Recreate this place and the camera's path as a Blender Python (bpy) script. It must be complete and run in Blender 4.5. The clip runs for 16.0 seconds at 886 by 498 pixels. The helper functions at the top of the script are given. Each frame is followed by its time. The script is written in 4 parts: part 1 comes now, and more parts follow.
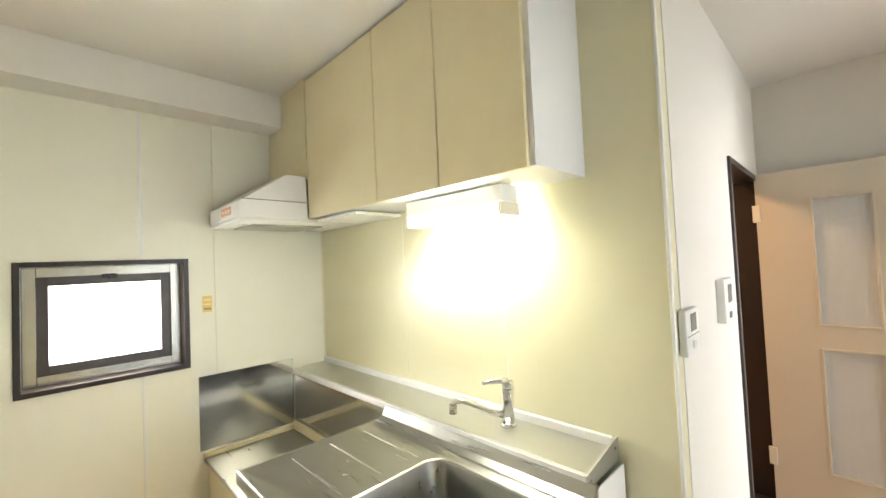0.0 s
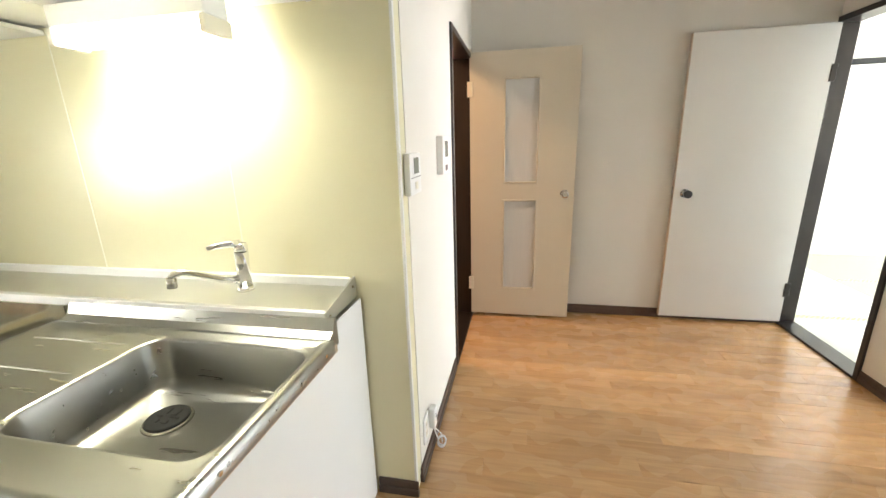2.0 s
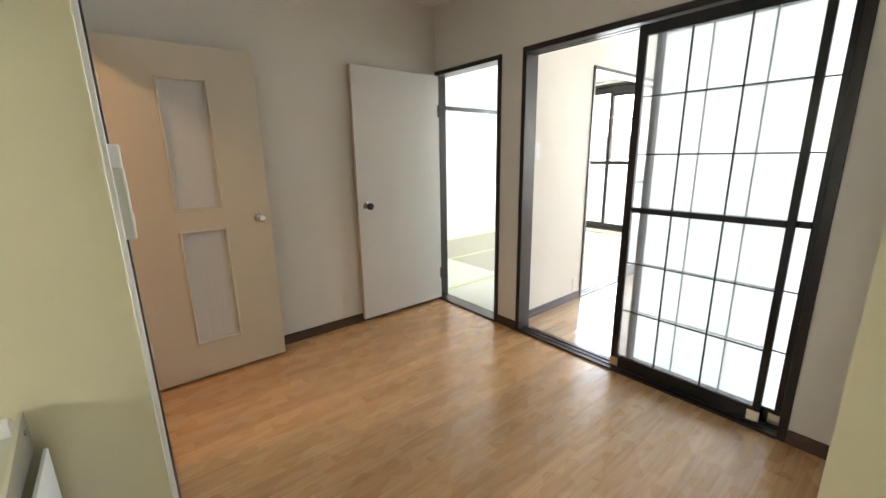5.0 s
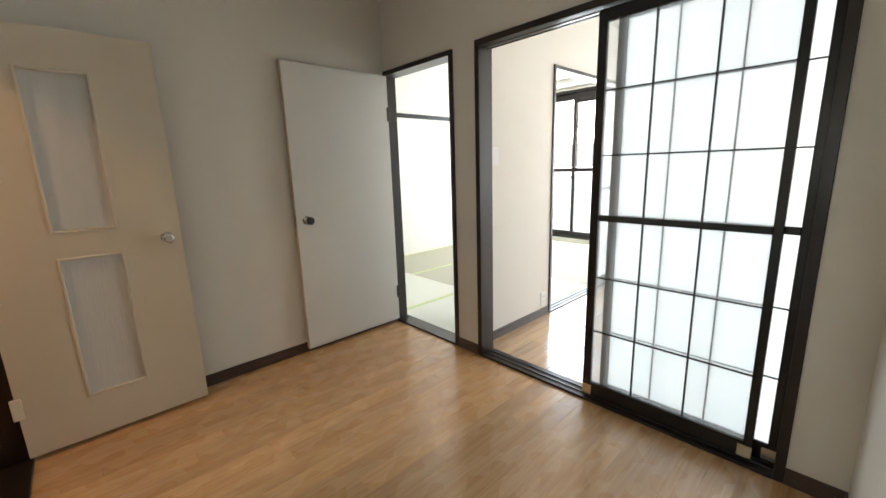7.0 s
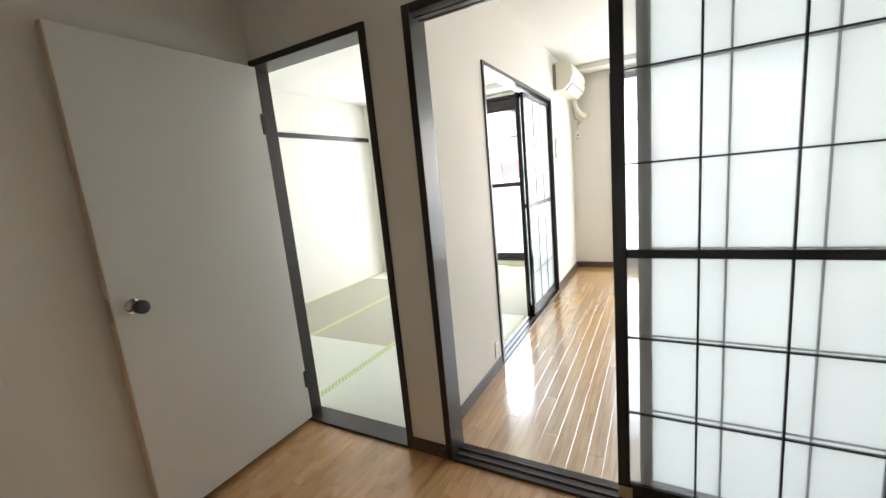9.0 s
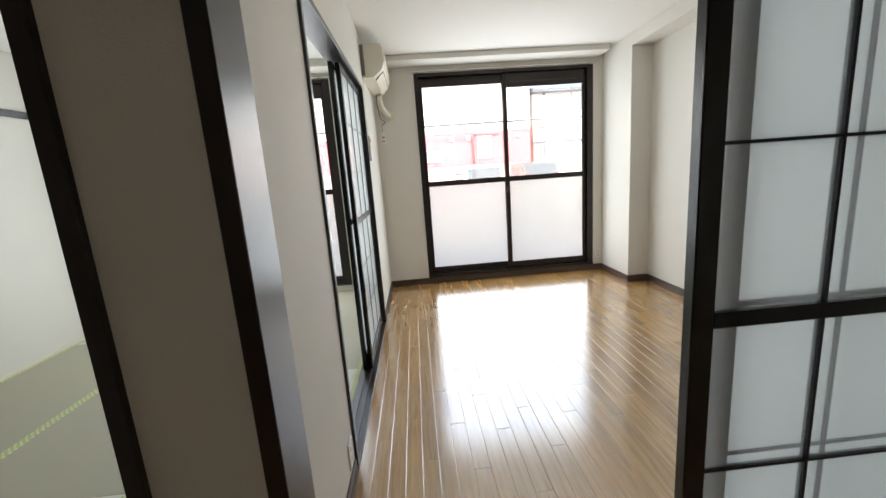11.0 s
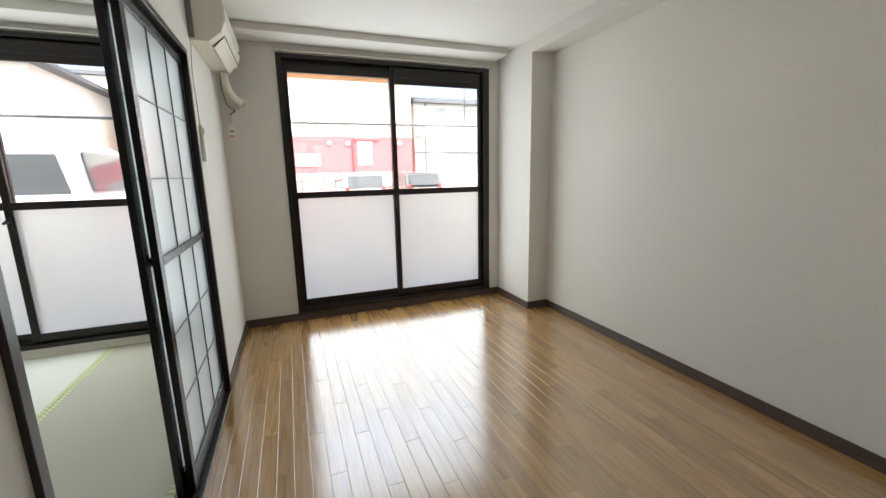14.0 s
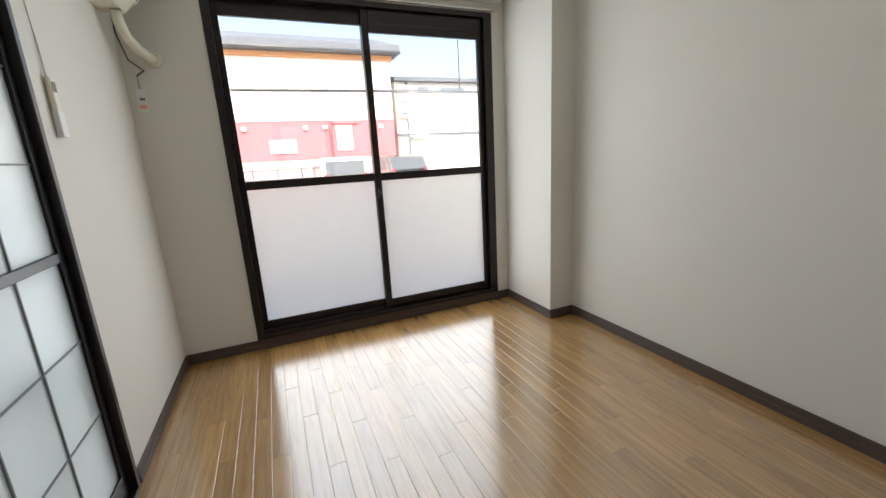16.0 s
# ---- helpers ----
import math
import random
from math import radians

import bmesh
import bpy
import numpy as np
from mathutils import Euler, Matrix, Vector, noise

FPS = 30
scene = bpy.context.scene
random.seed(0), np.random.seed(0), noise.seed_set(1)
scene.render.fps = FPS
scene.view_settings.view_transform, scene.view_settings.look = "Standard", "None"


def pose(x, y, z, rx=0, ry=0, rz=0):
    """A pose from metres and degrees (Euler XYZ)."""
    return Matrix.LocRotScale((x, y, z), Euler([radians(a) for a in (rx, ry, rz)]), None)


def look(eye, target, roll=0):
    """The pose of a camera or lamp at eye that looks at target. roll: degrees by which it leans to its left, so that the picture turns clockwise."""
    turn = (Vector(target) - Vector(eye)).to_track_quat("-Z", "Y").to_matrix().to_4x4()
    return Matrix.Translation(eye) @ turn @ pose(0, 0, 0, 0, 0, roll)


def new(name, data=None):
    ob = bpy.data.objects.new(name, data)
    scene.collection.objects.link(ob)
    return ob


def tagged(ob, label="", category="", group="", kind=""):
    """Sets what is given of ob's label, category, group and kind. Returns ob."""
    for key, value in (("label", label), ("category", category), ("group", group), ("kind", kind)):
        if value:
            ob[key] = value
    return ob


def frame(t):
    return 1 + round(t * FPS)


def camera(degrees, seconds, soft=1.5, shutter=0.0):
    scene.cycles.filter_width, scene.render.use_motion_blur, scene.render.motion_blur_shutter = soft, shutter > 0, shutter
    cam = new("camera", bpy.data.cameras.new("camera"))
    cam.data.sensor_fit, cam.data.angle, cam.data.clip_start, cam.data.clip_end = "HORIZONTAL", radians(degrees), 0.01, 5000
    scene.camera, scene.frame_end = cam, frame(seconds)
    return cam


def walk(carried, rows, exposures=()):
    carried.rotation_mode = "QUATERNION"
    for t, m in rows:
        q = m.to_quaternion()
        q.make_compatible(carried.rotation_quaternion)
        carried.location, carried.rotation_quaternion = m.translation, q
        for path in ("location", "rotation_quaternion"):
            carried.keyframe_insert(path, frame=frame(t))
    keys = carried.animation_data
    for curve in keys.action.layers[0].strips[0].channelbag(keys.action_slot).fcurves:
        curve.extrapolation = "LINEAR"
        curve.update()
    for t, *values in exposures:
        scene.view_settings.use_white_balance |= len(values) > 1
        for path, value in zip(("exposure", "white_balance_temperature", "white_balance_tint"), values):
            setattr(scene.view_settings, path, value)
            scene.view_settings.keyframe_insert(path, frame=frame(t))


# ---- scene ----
cam = camera(96.5, 16.0)
PATH = [
    (0, (-1.855, -3.195, 1.473), (-3.276, -1.789, 1.538), -2.6),
    (0.5, (-1.863, -3.174, 1.46), (-3.202, -1.691, 1.373), -2.4),
    (1, (-1.839, -3.141, 1.404), (-2.841, -1.439, 1.087), -2.9),
    (1.5, (-1.842, -3.139, 1.364), (-2.489, -1.299, 0.922), -2.9),
    (2, (-1.837, -3.122, 1.333), (-2.221, -1.231, 0.808), -1.6),
    (2.5, (-1.895, -3.029, 1.332), (-2.062, -1.105, 0.812), -2.9),
    (3, (-1.955, -2.947, 1.314), (-1.811, -1.04, 0.728), -3.3),
    (3.5, (-1.999, -2.904, 1.316), (-1.57, -1.051, 0.697), -1.1),
    (4, (-2.111, -2.827, 1.31), (-1.282, -1.112, 0.699), -2.8),
    (4.5, (-2.191, -2.814, 1.313), (-1.118, -1.227, 0.738), -4.1),
    (4.7, (-2.212, -2.848, 1.315), (-1.002, -1.33, 0.832), -0.9),
    (6.8, (-1.927, -2.762, 1.265), (-0.622, -1.31, 0.831), -2.2),
    (7, (-1.885, -2.704, 1.272), (-0.55, -1.272, 0.864), -1.8),
    (7.5, (-1.805, -2.537, 1.278), (-0.343, -1.195, 1.021), -0.2),
    (8, (-1.729, -2.365, 1.298), (-0.141, -1.187, 0.995), -2.6),
    (8.2, (-1.683, -2.274, 1.299), (-0.089, -1.11, 0.973), -2.8),
    (10.3, (-0.925, -1.438, 1.345), (1.013, -1.14, 0.952), -4.9),
    (10.5, (-0.832, -1.395, 1.352), (1.115, -1.186, 0.943), -2.9),
    (11, (-0.603, -1.302, 1.286), (1.357, -1.418, 0.906), -4.1),
    (11.5, (-0.411, -1.283, 1.292), (1.515, -1.665, 0.913), -4.7),
    (12, (-0.205, -1.3, 1.306), (1.699, -1.771, 0.914), -4.2),
    (12.5, (-0.048, -1.385, 1.31), (1.83, -1.921, 0.877), -4.1),
    (13, (0.033, -1.413, 1.321), (1.871, -2.094, 0.924), -3.8),
    (13.5, (0.087, -1.407, 1.311), (1.916, -2.104, 0.899), -2.5),
    (14, (0.163, -1.398, 1.319), (1.999, -2.098, 0.948), -1.3),
    (14.5, (0.313, -1.414, 1.322), (2.186, -2.009, 0.951), -3.2),
    (15, (0.52, -1.539, 1.317), (2.399, -2.123, 0.957), -3.6),
    (15.5, (0.716, -1.621, 1.345), (2.552, -2.278, 0.9), -1.8),
    (16, (0.986, -1.627, 1.276), (2.784, -2.378, 0.825), -3.3),
]
EXPOSURES = [(0, 5.1), (1.5, 5.15), (3.0, 5.1), (4.0, 5.0), (4.7, 4.55), (6.8, 4.15), (8.2, 4.2), (10.3, 2.9), (11.0, 2.75), (11.5, 2.9), (12.0, 3.15), (12.5, 2.9), (13.0, 2.62), (14.5, 2.35), (16, 2.27)]
walk(cam, [(t, look(eye, target, roll)) for t, eye, target, roll in PATH], EXPOSURES)

# ---- world and light ----
world = bpy.data.worlds.new("sky")
scene.world = world
world.use_nodes = True
wn = world.node_tree
sky = wn.nodes.new("ShaderNodeTexSky")
sky.sky_type = "NISHITA"
sky.sun_disc = False
sky.sun_elevation = radians(48)
sky.sun_rotation = radians(250)
sky.air_density, sky.dust_density, sky.ozone_density = 0.7, 5.0, 0.3
wn.links.new(sky.outputs[0], wn.nodes["Background"].inputs[0])
wn.nodes["Background"].inputs[1].default_value = 0.15

sun_data = bpy.data.lights.new("sun", "SUN")
sun_data.energy, sun_data.angle, sun_data.color = 0.9, radians(30), (1.0, 0.96, 0.9)
sun = new("sun", sun_data)
sun.matrix_world = look((0, 0, 20), (9.0, -5.5, 5), 0)


def area_lamp(name, eye, target, sx, sy, watts, color=(1, 1, 1)):
    d = bpy.data.lights.new(name, "AREA")
    d.shape, d.size, d.size_y, d.energy, d.color = "RECTANGLE", sx, sy, watts, color
    ob = new(name, d)
    ob.matrix_world = look(eye, target)
    return ob


DAY = (0.90, 0.965, 1.0)
area_lamp("window_daylight", (3.930, -2.38, 1.22), (0, -2.38, 1.22), 1.85, 2.1, 5.5, DAY)
area_lamp("window_daylight", (3.930, 0.51, 1.22), (0, 0.51, 1.22), 1.85, 2.1, 5.5, DAY)
area_lamp("window_daylight", (-4.57, -3.0, 1.25), (0, -3.0, 1.2), 0.55, 0.5, 0.4, DAY)
area_lamp("hall_lamp", (-2.9, -0.75, 2.25), (-2.9, -0.75, 0), 0.25, 0.25, 0.65, (1.0, 0.58, 0.29))
area_lamp("tube_light", (-2.90, -2.08, 1.618), (-2.90, -2.06, 0), 0.46, 0.06, 0.10, (1.0, 0.96, 0.78))

# ---- materials ----


def mat(name, color, rough=0.6, metal=0.0, noise_scale=0.0, noise_amt=0.0, bump=0.0, bump_scale=200.0, coat=0.0, stretch=None, random_amt=0.0, rough_amt=0.0):
    m = bpy.data.materials.new(name)
    m.use_nodes = True
    nt = m.node_tree
    b = nt.nodes["Principled BSDF"]
    b.inputs["Base Color"].default_value = (*color, 1)
    b.inputs["Roughness"].default_value = rough
    b.inputs["Metallic"].default_value = metal
    b.inputs["Coat Weight"].default_value = coat
    co = nt.nodes.new("ShaderNodeTexCoord").outputs["Object"]
    if stretch:
        mp = nt.nodes.new("ShaderNodeMapping")
        mp.inputs["Scale"].default_value = stretch
        nt.links.new(co, mp.inputs[0])
        co = mp.outputs[0]
    if noise_amt:
        n1 = nt.nodes.new("ShaderNodeTexNoise")
        n1.inputs["Scale"].default_value = noise_scale
        n1.inputs["Detail"].default_value = 6
        nt.links.new(co, n1.inputs["Vector"])
        mx = nt.nodes.new("ShaderNodeMixRGB")
        mx.blend_type = "MIX"
        mx.inputs[1].default_value = (*[c * (1 - noise_amt) for c in color], 1)
        mx.inputs[2].default_value = (*[min(1, c * (1 + noise_amt)) for c in color], 1)
        nt.links.new(n1.outputs["Fac"], mx.inputs[0])
        out = mx.outputs[0]
        if random_amt:
            oi = nt.nodes.new("ShaderNodeObjectInfo")
            hs = nt.nodes.new("ShaderNodeHueSaturation")
            mr = nt.nodes.new("ShaderNodeMapRange")
            mr.inputs["To Min"].default_value = 1 - random_amt
            mr.inputs["To Max"].default_value = 1 + random_amt
            nt.links.new(oi.outputs["Random"], mr.inputs[0])
            nt.links.new(mr.outputs[0], hs.inputs["Value"])
            nt.links.new(out, hs.inputs["Color"])
            out = hs.outputs[0]
        nt.links.new(out, b.inputs["Base Color"])
        if rough_amt:
            rr = nt.nodes.new("ShaderNodeMapRange")
            rr.inputs["To Min"].default_value = max(0.02, rough - rough_amt)
            rr.inputs["To Max"].default_value = rough + rough_amt
            nt.links.new(n1.outputs["Fac"], rr.inputs[0])
            nt.links.new(rr.outputs[0], b.inputs["Roughness"])
    if bump:
        n2 = nt.nodes.new("ShaderNodeTexNoise")
        n2.inputs["Scale"].default_value = bump_scale
        n2.inputs["Detail"].default_value = 3
        nt.links.new(co, n2.inputs["Vector"])
        bp = nt.nodes.new("ShaderNodeBump")
        bp.inputs["Strength"].default_value = bump
        bp.inputs["Distance"].default_value = 0.002
        nt.links.new(n2.outputs["Fac"], bp.inputs["Height"])
        nt.links.new(bp.outputs[0], b.inputs["Normal"])
    return m


def wood_mat(name, base, dark, rough, random_amt, along=(1.5, 26, 26), coat=0.0):
    """Wood grain drawn out along x, with each piece shaded and shifted on its own."""
    m = bpy.data.materials.new(name)
    m.use_nodes = True
    nt = m.node_tree
    b = nt.nodes["Principled BSDF"]
    co = nt.nodes.new("ShaderNodeTexCoord")
    oi = nt.nodes.new("ShaderNodeObjectInfo")
    mp = nt.nodes.new("ShaderNodeMapping")
    mp.inputs["Scale"].default_value = along
    vm = nt.nodes.new("ShaderNodeVectorMath")
    vm.operation = "SCALE"
    vm.inputs[0].default_value = (37, 91, 53)
    nt.links.new(oi.outputs["Random"], vm.inputs["Scale"])
    nt.links.new(vm.outputs[0], mp.inputs["Location"])
    nt.links.new(co.outputs["Object"], mp.inputs[0])
    n1 = nt.nodes.new("ShaderNodeTexNoise")
    n1.inputs["Scale"].default_value = 2.2
    n1.inputs["Detail"].default_value = 8
    n1.inputs["Distortion"].default_value = 0.9
    nt.links.new(mp.outputs[0], n1.inputs["Vector"])
    cr = nt.nodes.new("ShaderNodeValToRGB")
    cr.color_ramp.elements[0].position, cr.color_ramp.elements[0].color = 0.32, (*dark, 1)
    cr.color_ramp.elements[1].position, cr.color_ramp.elements[1].color = 0.62, (*base, 1)
    nt.links.new(n1.outputs["Fac"], cr.inputs[0])
    hs = nt.nodes.new("ShaderNodeHueSaturation")
    mr = nt.nodes.new("ShaderNodeMapRange")
    mr.inputs["To Min"].default_value, mr.inputs["To Max"].default_value = 1 - random_amt, 1 + random_amt
    nt.links.new(oi.outputs["Random"], mr.inputs[0])
    nt.links.new(mr.outputs[0], hs.inputs["Value"])
    nt.links.new(cr.outputs[0], hs.inputs["Color"])
    nt.links.new(hs.outputs[0], b.inputs["Base Color"])
    n3 = nt.nodes.new("ShaderNodeTexNoise")
    n3.inputs["Scale"].default_value = 3.0
    nt.links.new(co.outputs["Object"], n3.inputs["Vector"])
    rr = nt.nodes.new("ShaderNodeMapRange")
    rr.inputs["To Min"].default_value, rr.inputs["To Max"].default_value = rough - 0.05, rough + 0.08
    nt.links.new(n3.outputs["Fac"], rr.inputs[0])
    nt.links.new(rr.outputs[0], b.inputs["Roughness"])
    bp = nt.nodes.new("ShaderNodeBump")
    bp.inputs["Strength"].default_value, bp.inputs["Distance"].default_value = 0.12, 0.001
    nt.links.new(n1.outputs["Fac"], bp.inputs["Height"])
    nt.links.new(bp.outputs[0], b.inputs["Normal"])
    b.inputs["Coat Weight"].default_value = coat
    b.inputs["Coat Roughness"].default_value = 0.19
    b.inputs["Coat IOR"].default_value = 2.6
    return m


def frosted_mat(name, color, see_through, gloss_rough, blur=0.0):
    """Frosted glass: light is scattered through it, a little passes straight."""
    m = bpy.data.materials.new(name)
    m.use_nodes = True
    nt = m.node_tree
    nt.nodes.remove(nt.nodes["Principled BSDF"])
    out = nt.nodes["Material Output"]
    tl = nt.nodes.new("ShaderNodeBsdfTranslucent")
    tl.inputs[0].default_value = (*color, 1)
    tp = nt.nodes.new("ShaderNodeBsdfRefraction" if blur else "ShaderNodeBsdfTransparent")
    tp.inputs[0].default_value = (*color, 1)
    if blur:
        tp.inputs["Roughness"].default_value = blur
    df = nt.nodes.new("ShaderNodeBsdfDiffuse")
    df.inputs[0].default_value = (*color, 1)
    gl = nt.nodes.new("ShaderNodeBsdfGlossy")
    gl.inputs["Roughness"].default_value = gloss_rough
    fr = nt.nodes.new("ShaderNodeFresnel")
    m1, m2, m3 = (nt.nodes.new("ShaderNodeMixShader") for _ in range(3))
    m1.inputs[0].default_value = see_through
    nt.links.new(tl.outputs[0], m1.inputs[1])
    nt.links.new(tp.outputs[0], m1.inputs[2])
    m2.inputs[0].default_value = 0.125
    nt.links.new(m1.outputs[0], m2.inputs[1])
    nt.links.new(df.outputs[0], m2.inputs[2])
    nt.links.new(fr.outputs[0], m3.inputs[0])
    nt.links.new(m2.outputs[0], m3.inputs[1])
    nt.links.new(gl.outputs[0], m3.inputs[2])
    nt.links.new(m3.outputs[0], out.inputs[0])
    return m


def clear_glass(name):
    m = bpy.data.materials.new(name)
    m.use_nodes = True
    nt = m.node_tree
    nt.nodes.remove(nt.nodes["Principled BSDF"])
    tp = nt.nodes.new("ShaderNodeBsdfTransparent")
    tp.inputs[0].default_value = (0.96, 0.98, 0.97, 1)
    gl = nt.nodes.new("ShaderNodeBsdfGlossy")
    gl.inputs["Roughness"].default_value = 0.02
    fr = nt.nodes.new("ShaderNodeFresnel")
    mx = nt.nodes.new("ShaderNodeMixShader")
    nt.links.new(fr.outputs[0], mx.inputs[0])
    nt.links.new(tp.outputs[0], mx.inputs[1])
    nt.links.new(gl.outputs[0], mx.inputs[2])
    nt.links.new(mx.outputs[0], nt.nodes["Material Output"].inputs[0])
    return m


def glow(name, color, strength):
    m = bpy.data.materials.new(name)
    m.use_nodes = True
    b = m.node_tree.nodes["Principled BSDF"]
    b.inputs["Base Color"].default_value = (*color, 1)
    b.inputs["Emission Color"].default_value = (*color, 1)
    b.inputs["Emission Strength"].default_value = strength
    return m


def border_mat(name, ground, dash):
    """Cloth border woven with a row of pale dashes."""
    m = mat(name, ground, 0.8, noise_scale=80, noise_amt=0.25, bump=0.3, bump_scale=300)
    nt = m.node_tree
    b = nt.nodes["Principled BSDF"]
    base = b.inputs["Base Color"].links[0].from_socket
    ch = nt.nodes.new("ShaderNodeTexChecker")
    ch.inputs["Scale"].default_value = 62.0
    co = nt.nodes.new("ShaderNodeTexCoord")
    nt.links.new(co.outputs["Object"], ch.inputs["Vector"])
    mx = nt.nodes.new("ShaderNodeMixRGB")
    mx.inputs[2].default_value = (*dash, 1)
    nt.links.new(ch.outputs["Fac"], mx.inputs[0])
    nt.links.new(base, mx.inputs[1])
    nt.links.new(mx.outputs[0], b.inputs["Base Color"])
    return m


